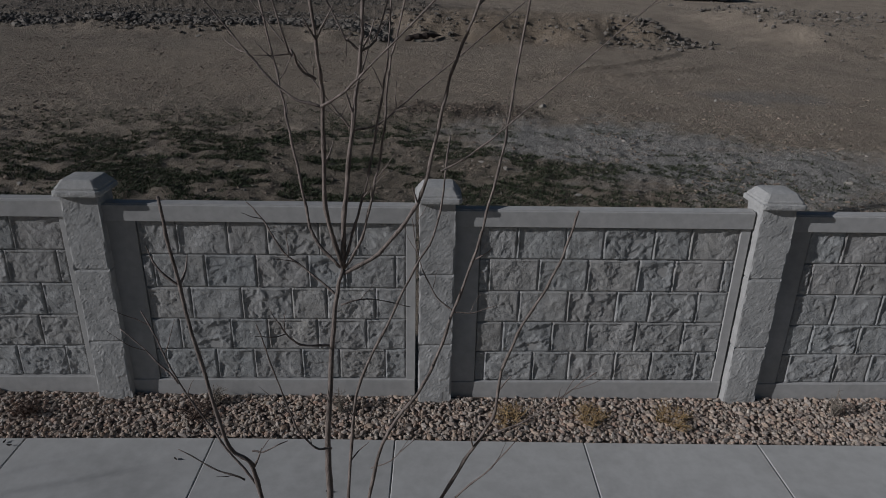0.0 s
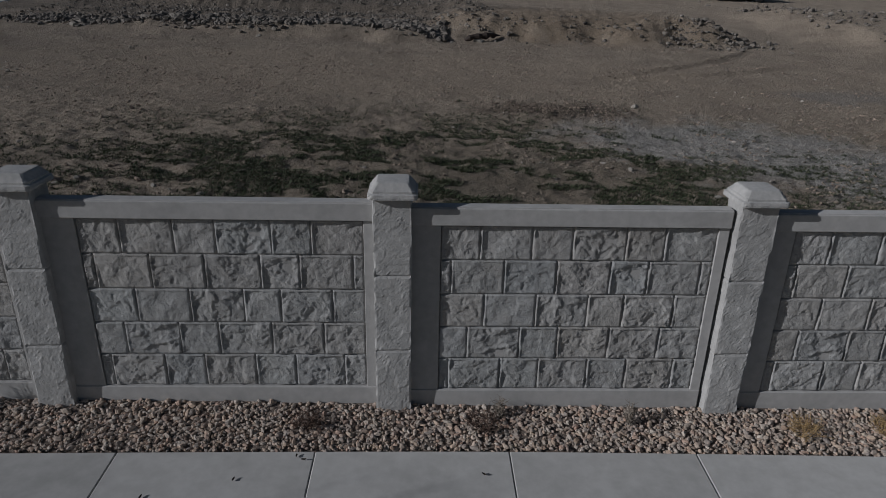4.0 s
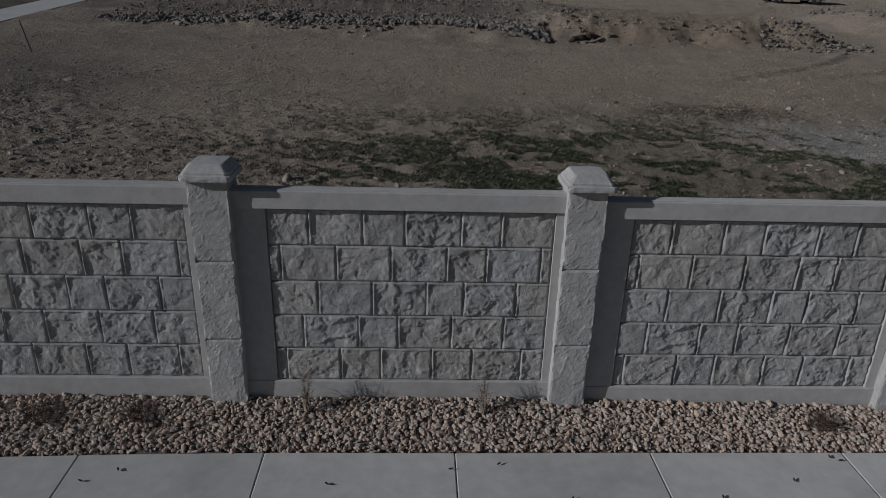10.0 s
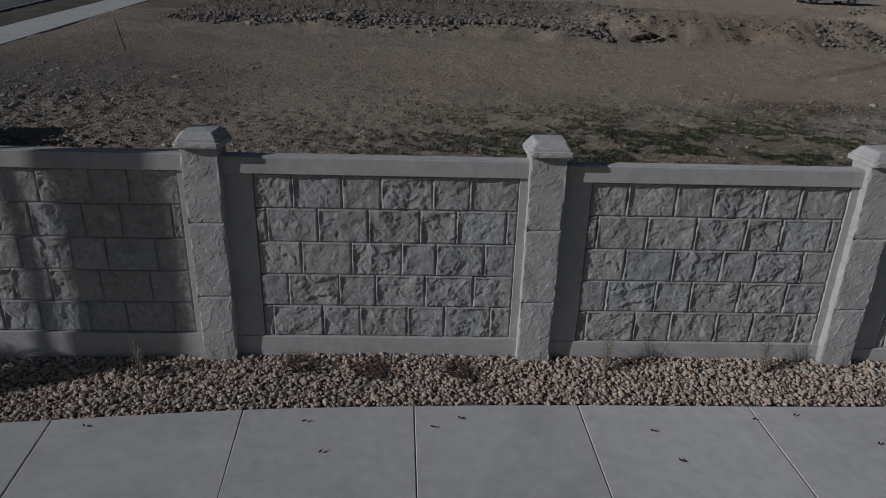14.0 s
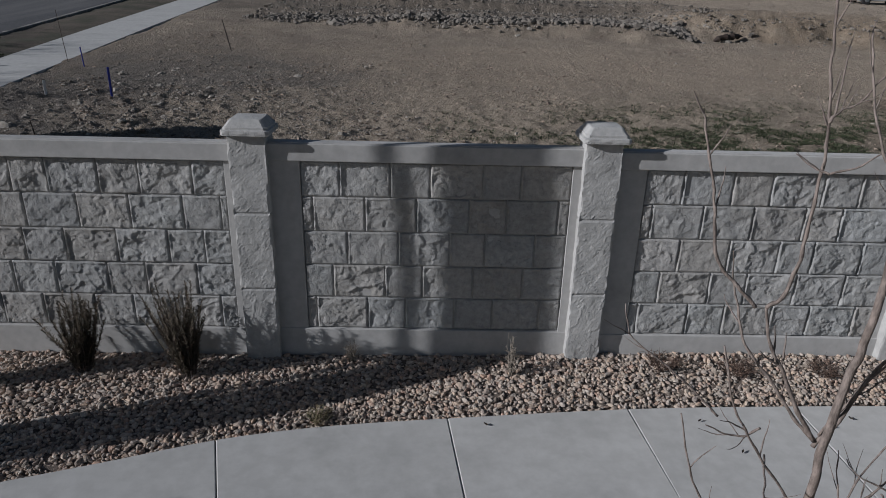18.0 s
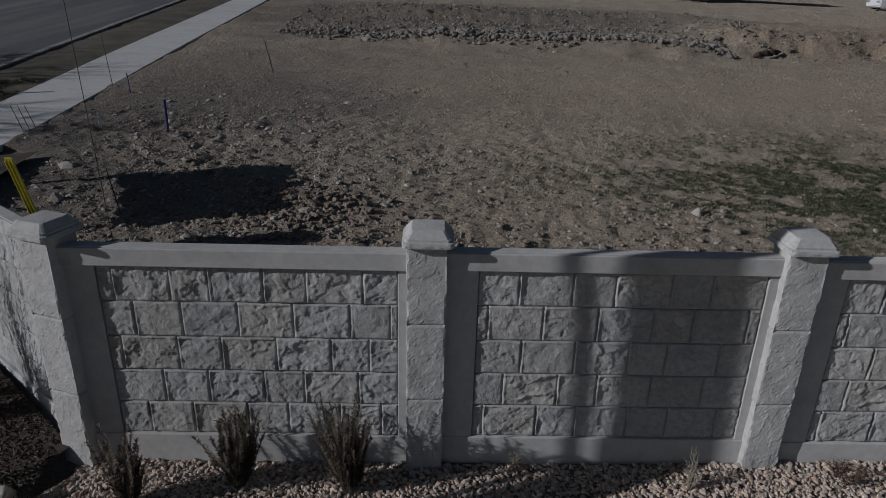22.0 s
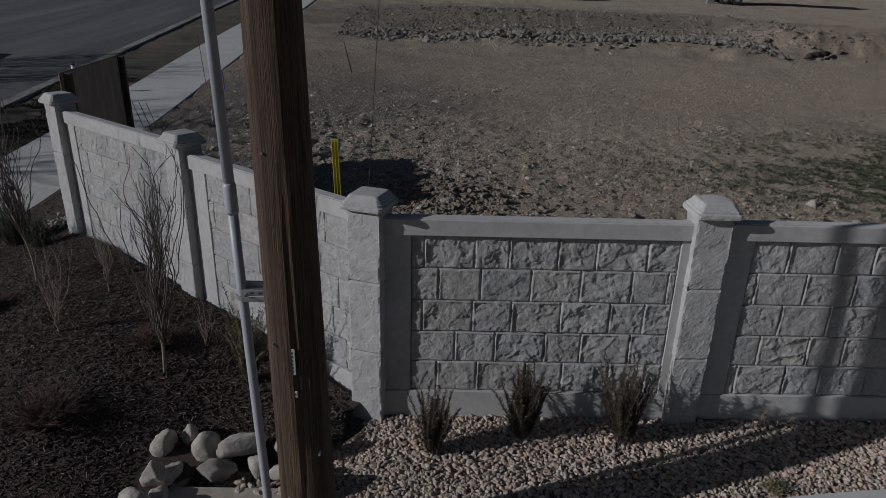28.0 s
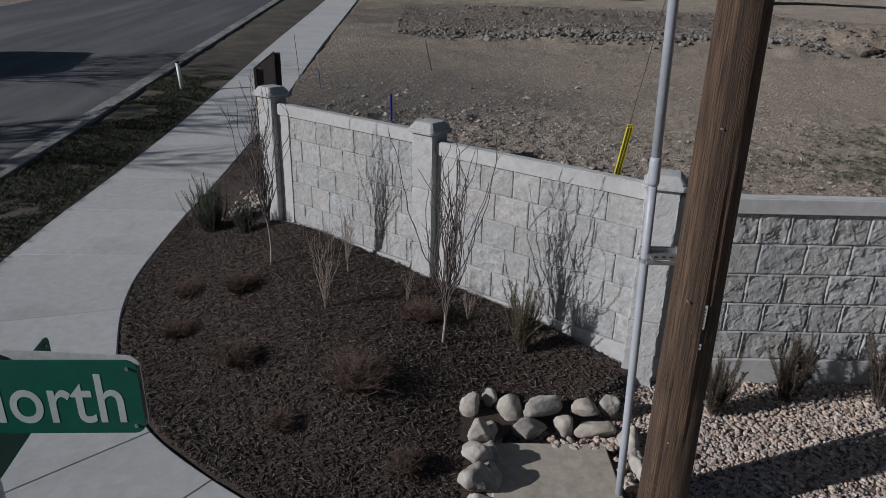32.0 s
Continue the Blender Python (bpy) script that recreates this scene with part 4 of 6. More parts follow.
# ---- timber pole and conduit ----
pole = thing("utility_pole", "tall weathered brown timber utility pole standing in gravel", "pole")
n_side, v, f = 44, [], []
levels = [k * 0.22 for k in range(0, 50)]
for k, z in enumerate(levels):
    r = 0.178 - 0.0085 * z
    cx, cy = -0.236 - 0.0105 * z, -1.548
    for s in range(n_side):
        a = 2 * math.pi * s / n_side
        crack = noise.noise(Vector((math.cos(a) * 3.2, math.sin(a) * 3.2, z * 0.28)))
        groove = -0.011 * ease(0.28, 0.5, crack) + 0.003 * noise.noise(Vector((math.cos(a) * 9, math.sin(a) * 9, z * 0.5)))
        v.append((cx + (r + groove) * math.cos(a), cy + (r + groove) * math.sin(a), z - 0.15))
for k in range(len(levels) - 1):
    for s in range(n_side):
        a, b = k * n_side + s, k * n_side + (s + 1) % n_side
        f.append((a, b, b + n_side, a + n_side))
f.append(tuple((len(levels) - 1) * n_side + s for s in range(n_side)))
part("shaft", (v, f), M_POLE, pole)
tag = part("tag", box(-0.022, 0.022, -0.006, 0.0, -0.085, 0.085, 0.002), M_TAG, pole, "small upright metal tag with worn dark bars")
tag.matrix_basis = pose(-0.257, -1.703, 1.70, 0, 0, -3)
for k in range(6):
    d = part("dark_bar", box(-0.010, 0.010, -0.0075, -0.006, -0.068 + 0.024 * k, -0.054 + 0.024 * k), M_DARKMARK, tag)
tag = part("badge", box(-0.026, 0.026, -0.006, 0.0, -0.022, 0.022, 0.004), M_TAG, pole, "small square pale badge")
tag.matrix_basis = pose(-0.258, -1.705, 1.488, 0, 0, -3)
part("badge_mark", box(-0.015, 0.015, -0.0075, -0.006, -0.008, 0.008), M_DARKMARK, tag)
for x, z in ((-0.36, 1.80), (-0.33, 0.72), (-0.34, 2.9), (-0.13, 1.05)):
    nail = part("nail", tube([(x, -1.62, z), (x, -1.70, z)], [0.007, 0.007], 8), M_STEEL, pole)

conduit = thing("conduit_riser", "grey plastic conduit clamped beside the timber pole", "conduit")
low, high = Vector((-0.527, -1.448, -0.06)), Vector((-0.632, -1.408, 3.62))
way = (high - low) / 3.62
part("lower_pipe", tube([low + way * z for z in (-0.1, 0.6, 1.3, 2.0, 2.62)], [0.029] * 5, 20), M_CONDUIT, conduit, smooth=True)
part("upper_pipe", tube([low + way * z for z in (2.55, 4, 6, 8)], [0.031] * 4, 20), M_CONDUIT, conduit, smooth=True)
part("coupling", tube([low + way * z for z in (2.50, 2.52, 2.66, 2.68)], [0.031, 0.037, 0.037, 0.032], 20), M_CONDUIT, conduit, smooth=True)
c = low + way * 2.0
part("strut", box(c.x - 0.01, c.x + 0.26, c.y - 0.028, c.y + 0.014, 1.985, 2.027, 0.004), M_STEEL, conduit, "galvanised slotted strut to the pole")
# Thin dark plates on the face stand for shade inside the strut's slots.
for k in range(4):
    part("slot", box(c.x + 0.05 + 0.05 * k, c.x + 0.075 + 0.05 * k, c.y - 0.0295, c.y - 0.027, 2.0, 2.012), M_DARKMARK, conduit)
part("strut_plate", box(c.x + 0.0, c.x + 0.24, c.y - 0.045, c.y - 0.030, 1.955, 1.985, 0.003), M_STEEL, conduit)
part("clamp", tube([c + way * z for z in (-0.016, -0.014, 0.014, 0.016)], [0.031, 0.036, 0.036, 0.031], 18), M_STEEL, conduit, "bright metal pipe clamp")
part("bracket", box(c.x + 0.20, c.x + 0.235, c.y - 0.05, c.y + 0.05, 1.94, 2.06, 0.004), M_STEEL, conduit, "upright bracket plate against the pole")
part("back_strut", box(c.x - 0.03, c.x + 0.22, c.y + 0.020, c.y + 0.045, 2.02, 2.055, 0.003), M_STEEL, conduit)
for dz in (-0.035, 0.03):
    part("bolt_head", tube([(c.x + 0.215, c.y - 0.062, 2.0 + dz), (c.x + 0.215, c.y - 0.048, 2.0 + dz)], [0.009, 0.009], 6), M_STEEL, conduit)
part("clamp_bolt", tube([(c.x + 0.03, c.y - 0.075, 2.0), (c.x + 0.03, c.y - 0.02, 2.0)], [0.007, 0.007], 6), M_STEEL, conduit)

# ---- concrete pad with boulders ----
pad = tagged(part("utility_pad", box(-1.50, -0.50, -2.0, -0.86, -0.12, 0.055, 0.012, 2), M_OLDWALK), "tan concrete pad ringed by boulders beside the pole", "pad")


def boulder(x, y, z, a, b, c, turn, label, seed):
    """A field stone: many soft-edged flats over low lumps."""
    rnd = random.Random(int(seed * 10) + 3)
    bm = bmesh.new()
    bmesh.ops.create_icosphere(bm, subdivisions=4, radius=1.0)
    flats = []
    for _ in range(11):
        w = Vector((rnd.gauss(0, 1), rnd.gauss(0, 1), rnd.gauss(0, 1))).normalized()
        flats.append((w, rnd.uniform(0.70, 1.04)))
    for v in bm.verts:
        d = v.co.normalized()
        r = max(1e-9, sum((max(d.dot(w), 0.0) / h) ** 26 for w, h in flats)) ** (-1 / 26)
        r = min(r, 1.25) * 1.02
        r *= 1 + 0.08 * noise.fractal(d * 1.7 + Vector((seed, 0, 0)), 1, 2, 3) + 0.034 * noise.fractal(d * 6 + Vector((0, seed, 0)), 0.8, 2, 4)
        v.co = Vector((d.x * a, d.y * b, d.z * c)) * r
    ob = part("boulder", bm, M_BOULDER, smooth=True)
    ob.matrix_basis = pose(x, y, z, rnd.uniform(-8, 8), rnd.uniform(-8, 8), turn)
    return tagged(ob, label, "boulder", "boulders round the pad")


random.seed(11)
BOULDERS = [
    (-1.63, -0.50, 0.15, 0.095, 0.10, 0.115, 80, "rough pale boulder at the corner of the ring"),
    (-1.46, -0.41, 0.17, 0.060, 0.07, 0.085, 20, "small pale boulder wedged between larger ones"),
    (-1.30, -0.52, 0.16, 0.130, 0.10, 0.105, -20, "broad pale grey boulder in the upper row"),
    (-0.98, -0.50, 0.17, 0.195, 0.075, 0.085, 24, "long slanting pale boulder in the upper row"),
    (-0.60, -0.51, 0.17, 0.105, 0.08, 0.070, 0, "squarish tan boulder in the upper row"),
    (-0.38, -0.47, 0.17, 0.085, 0.08, 0.110, 30, "rounded boulder beside the conduit"),
    (-1.14, -0.74, 0.10, 0.160, 0.07, 0.080, 5, "flat low boulder in the lower row"),
    (-0.82, -0.69, 0.09, 0.085, 0.07, 0.095, -15, "rounded grey boulder in the lower row"),
    (-0.55, -0.70, 0.08, 0.165, 0.07, 0.080, 0, "long yellowish tan boulder in the lower row"),
    (-1.57, -0.86, 0.16, 0.080, 0.085, 0.100, 60, "small upright boulder at the side of the pad"),
    (-1.59, -1.15, 0.16, 0.105, 0.11, 0.105, 30, "rounded boulder at the side of the pad"),
    (-1.62, -1.43, 0.15, 0.130, 0.11, 0.105, 10, "wedge-shaped pale boulder at the side of the pad"),
    (-1.60, -1.72, 0.12, 0.120, 0.12, 0.110, 40, "low boulder at the side of the pad"),
    (-1.47, -0.75, 0.05, 0.090, 0.12, 0.110, 0, "shaded boulder under the side row"),
    (-1.49, -1.02, 0.05, 0.080, 0.13, 0.110, 10, "shaded boulder under the side row"),
    (-1.50, -1.30, 0.05, 0.080, 0.13, 0.110, -10, "shaded boulder under the side row"),
    (-0.31, -0.84, 0.09, 0.070, 0.12, 0.130, 10, "smooth pale boulder between conduit and pole"),
    (-0.30, -1.16, 0.07, 0.060, 0.14, 0.110, -5, "tan boulder at the foot of the pole"),
]
for k, (x, y, z, a, b, c, turn, label) in enumerate(BOULDERS):
    boulder(x, y, z, a, b, c, turn, label, k * 3.1)

at, size = [], []
for k in range(90):
    x, y = (rng.uniform(-0.46, -0.36), rng.uniform(-1.4, -0.8)) if k > 62 else (rng.uniform(-0.95, -0.34), rng.uniform(-0.92, -0.76))
    at.append((x, y, 0.03 + rng.uniform(0, 0.02)))
    size.append(rng.uniform(0.018, 0.04))
heap("cobbles", at, size, LUMP, M_PEBBLE, "pocket of small tan cobbles between boulders and pad", "cobbles", flat=0.75)

at, size = [], []
for k in range(150):
    x, y = rng.normal(-4.80, 0.14), rng.uniform(3.9, 5.4)
    at.append((x, y, bed_z(x, y) + rng.uniform(0, 0.03)))
    size.append(rng.uniform(0.02, 0.05))
heap("cobbles", at, size, LUMP, M_GRIT, "pale broken stones heaped behind the end post", "cobbles", flat=0.75)

# ---- planting bed ----
inner = [p for p in EDGE_LINE if p.x < -1.55 and p.y < 8.4]
inner_low = len([p for p in inner if p.y < 5.0]) - 1
bedv, bedf = [], []
cols = 26


def bed_far(p):
    """The point on the wall's face across the bed from a point on its edge."""
    k = inner.index(p) / inner_low
    if k < 0.2:
        t = k / 0.2
        return Vector((-1.62 + 1.57 * t, -0.50 + 0.46 * t, 0))
    if k < 0.8:
        return Vector((-0.05, 0.0, 0)) + D_WAY * (5.45 * (k - 0.2) / 0.6) + D_OUT * 0.02
    return Vector((-4.30, 3.42, 0)).lerp(Vector((-4.85, 8.4, 0)), (k - 0.8) / ((len(inner) - 1) / inner_low - 0.8))


for p in inner:
    q = bed_far(p)
    for j in range(cols):
        w = p + (q - p) * (j / (cols - 1))
        bedv.append((w.x, w.y, bed_z(w.x, w.y) - (0.04 if j == 0 else 0.0)))
for i in range(len(inner) - 1):
    for j in range(cols - 1):
        bedf.append((i * cols + j, i * cols + j + 1, (i + 1) * cols + j + 1, (i + 1) * cols + j))
bed = tagged(part("planting_bed", (bedv, bedf), M_MULCH, smooth=True), "planting bed of dark brown bark mulch inside the wall's corner", "mulch bed", kind="structure")


def in_bed(x, y):
    if y > 8.0 or x > -0.2 or edge_gap(x, y) < 0.03:
        return False
    d = (Vector((x, y, 0)) - Vector((0.0, 0.0, 0))).dot(D_OUT)
    if d < 0.05 and y < 3.5 or y > 3.4 and x > -4.55 - 0.06 * (y - 3.4):
        return False
    if x > -1.75 and y < -0.5:
        return False
    # inside the curve: the edge must lie further out than the point
    k = min(range(len(inner)), key=lambda i: (inner[i].x - x) ** 2 + (inner[i].y - y) ** 2)
    w = (inner[min(k + 1, len(inner) - 1)] - inner[max(k - 1, 0)]).normalized()
    return (x - inner[k].x) * -w.y + (y - inner[k].y) * w.x < 0


chip_v, chip_f = [], []
random.seed(5)
placed = 0
while placed < 34000:
    x, y = random.uniform(-6, -0.1), random.uniform(-2.1, 4.4) if random.random() < 0.95 else random.uniform(4.4, 8.0)
    if not in_bed(x, y):
        continue
    placed += 1
    m = pose(x, y, bed_z(x, y) + random.uniform(0.0, 0.020), random.gauss(0, 30), random.gauss(0, 24), random.uniform(0, 360))
    l, w, t = 0.007 + 0.027 * random.random() ** 2.2, random.uniform(0.0024, 0.0062), random.uniform(0.002, 0.0045)
    b = len(chip_v)
    bend = random.uniform(-0.25, 0.25) * l
    for sx, sy, sz in ((-1, -1, -1), (1, -0.6, -1), (1, 0.6, -1), (-1, 1, -1), (-1, -1, 1), (1, -0.6, 1), (1, 0.6, 1), (-1, 1, 1)):
        chip_v.append(m @ Vector((sx * l, sy * w + (bend if sx > 0 else 0), sz * t)))
    chip_f += [tuple(b + i for i in q) for q in ((4, 5, 6, 7), (0, 1, 5, 4), (1, 2, 6, 5), (2, 3, 7, 6), (3, 0, 4, 7))]
tagged(part("bark_chips", (chip_v, chip_f), M_CHIP, bed), kind="stuff")


# ---- bare street trees ----
def wander(start, way, length, steps, droop, jitter, rnd):
    """A gently curving line: droop > 0 bends it upward."""
    pts = [Vector(start)]
    way = Vector(way).normalized()
    for k in range(steps):
        way = (way + Vector((rnd.gauss(0, jitter), rnd.gauss(0, jitter), rnd.gauss(0, jitter) + droop))).normalized()
        pts.append(pts[-1] + way * length / steps)
    return pts


def limb(tree, name, pts, r0, r1, rnd, material, twigs=3, parent=None, length=0.35, flare=0.75):
    n = len(pts)
    rad = [r0 + (r1 - r0) * (k / (n - 1)) ** 0.8 for k in range(n)]
    # buds swell the wood here and there
    rad = [r * (1.25 if (k % 3 == 2 and 0 < k < n - 1) else 1.0) for k, r in enumerate(rad)]
    ob = part(name, tube(pts, rad, 7), material, parent or tree, smooth=True)
    for k in range(twigs):
        i = rnd.randrange(max(1, n // 4), n - 1)
        a = (pts[i + 1] - pts[i]).normalized()
        side = (a.orthogonal().normalized() * math.cos(k * 2.4 + rnd.random()) + a.cross(a.orthogonal()).normalized() * math.sin(k * 2.4 + rnd.random()))
        way = a * 0.75 + side * flare + Vector((0, 0, 0.2))
        q = wander(pts[i], way, length * rnd.uniform(0.5, 1.1), 6, 0.05, 0.10, rnd)
        part("twig", tube(q, [max(r1, rad[i] * 0.42) * (1 - 0.11 * j) * (1.3 if j in (2, 4) else 1) for j in range(len(q))], 5), material, ob)
    return ob


def branch(tree, name, r, depth, line, low=False, seed=[0]):
    """A limb through a few bends given as (across, height) from the tree's foot; low ones spring from the first fork."""
    seed[0] += 1
    rnd = random.Random(seed[0])
    foot, fork = tree["foot"], tree["fork"]
    if name == "trunk":
        line = [(foot, -0.1), (foot * 0.9 + line[0][0] * 0.1, 0.5), (fork[0], fork[1])] + line
    elif low:
        line = [(fork[0], fork[1]), (fork[0] * 0.45 + line[0][0] * 0.55, fork[1] * 0.6 + line[0][1] * 0.4)] + line
    if line[-1][1] > 3.1:
        (x0, z0), (x1, z1) = line[-2:]
        g = 0.55 / math.hypot(x1 - x0, z1 - z0)
        line = line + [(x1 + (x1 - x0) * g, z1 + (z1 - z0) * g)]
    pts = smooth_line(line, 5)
    n = len(pts)
    pts = [Vector((p.x + 0.0014 * math.sin(k * 1.7 + seed[0]), (depth[0] + (depth[1] - depth[0]) * k / (n - 1)) * (ease(0.6, 1.6, p.y) if low or name == "trunk" else 1.0) + 0.0025 * math.sin(k * 1.1), p.y)) for k, p in enumerate(pts)]
    if name == "trunk":
        rad = [r * (1.6 - 0.95 * ease(0.1, 1.0, k / (n - 1))) for k in range(n)]
        return part(name, tube(pts, rad, 12), M_BARK, tree, smooth=True)
    return limb(tree, name, pts, r * 1.08, r * 0.50, rnd, M_BARK, 3 if n > 14 else 1, length=0.13)


tree_a = thing("street_tree", "slender bare street tree with upswept grey twigs", "tree", "bare street trees", at=pose(16.0, -3.18, 0))
tree_a["foot"], tree_a["fork"] = -0.09, (-0.075, 1.35)
branch(tree_a, "trunk", 0.0090, (-0.00, 0.09), [(-0.06, 1.89), (-0.06, 2.08), (-0.03, 2.47), (-0.01, 2.64), (0.01, 2.72)])
branch(tree_a, "limb", 0.0068, (0.09, -0.08), [(0.01, 2.72), (-0.03, 2.93), (-0.02, 3.24), (-0.02, 3.34), (-0.03, 3.51)])
branch(tree_a, "limb", 0.0075, (0.09, 0.10), [(0.01, 2.72), (0.02, 2.9), (0.05, 3.15), (0.08, 3.37), (0.09, 3.51)])
branch(tree_a, "limb", 0.0042, (0.09, 0.15), [(0.01, 2.72), (0.05, 2.86), (0.09, 3.0), (0.12, 3.16), (0.15, 3.33), (0.16, 3.45)])
branch(tree_a, "limb", 0.0042, (0.09, 0.07), [(0.01, 2.71), (0.07, 2.82), (0.11, 2.98), (0.14, 3.13), (0.16, 3.33), (0.19, 3.45)])
branch(tree_a, "limb", 0.0062, (0.09, 0.07), [(0.01, 2.7), (0.12, 2.77), (0.22, 2.9), (0.26, 2.99), (0.3, 3.17), (0.33, 3.31), (0.37, 3.42), (0.4, 3.5)])
branch(tree_a, "limb", 0.0048, (0.09, 0.21), [(0.0, 2.72), (-0.08, 2.82), (-0.11, 2.97), (-0.14, 3.13), (-0.16, 3.24), (-0.19, 3.39)])
branch(tree_a, "limb", 0.0036, (0.09, 0.16), [(-0.01, 2.62), (-0.08, 2.68), (-0.18, 2.76), (-0.24, 2.86), (-0.29, 2.91)])
branch(tree_a, "limb", 0.0036, (0.09, -0.19), [(-0.03, 2.44), (-0.12, 2.5), (-0.14, 2.59), (-0.14, 2.68)])
branch(tree_a, "limb", 0.0036, (-0.08, -0.06), [(-0.01, 3.25), (-0.08, 3.27), (-0.14, 3.32), (-0.19, 3.38), (-0.23, 3.43)])
branch(tree_a, "limb", 0.0036, (-0.08, -0.20), [(-0.01, 3.25), (0.05, 3.29), (0.1, 3.34), (0.13, 3.37)])
branch(tree_a, "limb", 0.0034, (-0.08, -0.26), [(-0.02, 3.32), (-0.05, 3.35), (-0.06, 3.4), (-0.07, 3.44)])
branch(tree_a, "limb", 0.0034, (0.10, 0.26), [(0.05, 3.15), (0.12, 3.16), (0.19, 3.21), (0.3, 3.3)])
branch(tree_a, "limb", 0.0030, (0.10, 0.10), [(0.05, 3.15), (0.02, 3.19), (-0.01, 3.23)])
branch(tree_a, "limb", 0.0034, (0.10, 0.07), [(0.08, 3.37), (0.04, 3.41), (0.02, 3.45)])
branch(tree_a, "limb", 0.0034, (0.10, 0.13), [(0.08, 3.37), (0.12, 3.4), (0.14, 3.46)])
branch(tree_a, "limb", 0.0030, (0.07, 0.09), [(0.31, 3.04), (0.38, 3.08), (0.46, 3.14), (0.55, 3.22)])
branch(tree_a, "limb", 0.0028, (0.09, 0.14), [(-0.0, 2.59), (0.08, 2.6), (0.22, 2.56)])
branch(tree_a, "limb", 0.0062, (0.17, 0.45), [(0.02, 2.13), (0.13, 2.39), (0.23, 2.6), (0.31, 2.75), (0.35, 3.06)], True)
branch(tree_a, "limb", 0.0066, (0.10, 0.35), [(0.12, 2.0), (0.24, 2.19), (0.3, 2.3), (0.37, 2.51), (0.44, 2.72), (0.47, 2.84), (0.52, 3.06), (0.54, 3.21)], True)
branch(tree_a, "limb", 0.0030, (0.35, 0.39), [(0.38, 2.43), (0.31, 2.49), (0.25, 2.62), (0.22, 2.78)])
branch(tree_a, "limb", 0.0026, (0.35, 0.35), [(0.38, 2.43), (0.45, 2.43), (0.53, 2.46)])
branch(tree_a, "limb", 0.0028, (0.35, 0.35), [(0.06, 1.72), (0.14, 1.76), (0.23, 1.86)])
branch(tree_a, "limb", 0.0066, (0.00, 0.08), [(0.34, 1.89), (0.42, 2.05), (0.5, 2.2), (0.52, 2.37), (0.58, 2.54), (0.65, 2.67), (0.7, 2.8), (0.73, 2.92)], True)
branch(tree_a, "limb", 0.0034, (0.03, 0.03), [(0.45, 2.11), (0.61, 2.19), (0.71, 2.27), (0.83, 2.38)])
branch(tree_a, "limb", 0.0034, (0.02, -0.02), [(0.38, 1.87), (0.5, 2.02), (0.57, 2.14)])
branch(tree_a, "limb", 0.0080, (-0.15, -0.23), [(-0.24, 2.07), (-0.26, 2.2), (-0.31, 2.26), (-0.35, 2.51), (-0.39, 2.86), (-0.4, 3.05)], True)
branch(tree_a, "limb", 0.0030, (-0.15, -0.15), [(-0.26, 2.21), (-0.22, 2.21), (-0.15, 2.25)])
branch(tree_a, "limb", 0.0036, (-0.15, -0.07), [(-0.25, 2.07), (-0.36, 2.23), (-0.47, 2.42), (-0.56, 2.65)])
branch(tree_a, "limb", 0.0030, (-0.10, -0.05), [(-0.47, 2.42), (-0.55, 2.5), (-0.64, 2.58)])
branch(tree_a, "limb", 0.0030, (-0.15, -0.15), [(-0.29, 2.1), (-0.39, 2.15), (-0.48, 2.22)])
branch(tree_a, "limb", 0.0036, (0.00, -0.08), [(-0.04, 2.1), (-0.09, 2.12), (-0.14, 2.21), (-0.18, 2.38), (-0.23, 2.61)])
tree_b = thing("street_tree", "young bare street tree with curved spreading limbs", "tree", "bare street trees", at=pose(5.288, -3.47, 0))
tree_b["foot"], tree_b["fork"] = 0.04, (0.035, 1.30)
branch(tree_b, "trunk", 0.0088, (0.03, -0.09), [(0.01, 1.65), (0.01, 1.78), (0.0, 1.95), (0.01, 2.18), (0.02, 2.29), (0.02, 2.47), (0.01, 2.6), (0.0, 2.68), (0.02, 2.84), (0.03, 3.04), (0.04, 3.15)])
branch(tree_b, "limb", 0.0072, (0.03, 0.10), [(0.0, 1.93), (-0.06, 2.02), (-0.12, 2.14), (-0.17, 2.23), (-0.19, 2.33)])
branch(tree_b, "limb", 0.0056, (0.10, 0.09), [(-0.19, 2.33), (-0.15, 2.37), (-0.13, 2.48), (-0.13, 2.58), (-0.13, 2.73), (-0.14, 2.84), (-0.17, 2.99), (-0.19, 3.13)])
branch(tree_b, "limb", 0.0056, (0.10, 0.20), [(-0.22, 2.33), (-0.28, 2.39), (-0.34, 2.46), (-0.36, 2.57), (-0.37, 2.65), (-0.41, 2.8), (-0.42, 2.86)])
branch(tree_b, "limb", 0.0030, (0.06, 0.11), [(-0.13, 2.73), (-0.16, 2.74), (-0.2, 2.77)])
branch(tree_b, "limb", 0.0030, (0.06, 0.01), [(-0.13, 2.73), (-0.07, 2.76), (-0.0, 2.83)])
branch(tree_b, "limb", 0.0032, (0.06, 0.06), [(-0.16, 2.86), (-0.14, 2.89), (-0.1, 2.91), (-0.04, 2.99)])
branch(tree_b, "limb", 0.0034, (0.06, 0.10), [(-0.16, 2.86), (-0.14, 2.9), (-0.13, 3.04)])
branch(tree_b, "limb", 0.0056, (0.03, 0.23), [(0.0, 1.93), (-0.05, 1.98), (-0.12, 2.08), (-0.2, 2.18), (-0.22, 2.27), (-0.23, 2.34)])
branch(tree_b, "limb", 0.0050, (0.01, 0.09), [(-0.01, 1.67), (-0.12, 1.83), (-0.19, 1.94), (-0.24, 2.03), (-0.29, 2.21)], True)
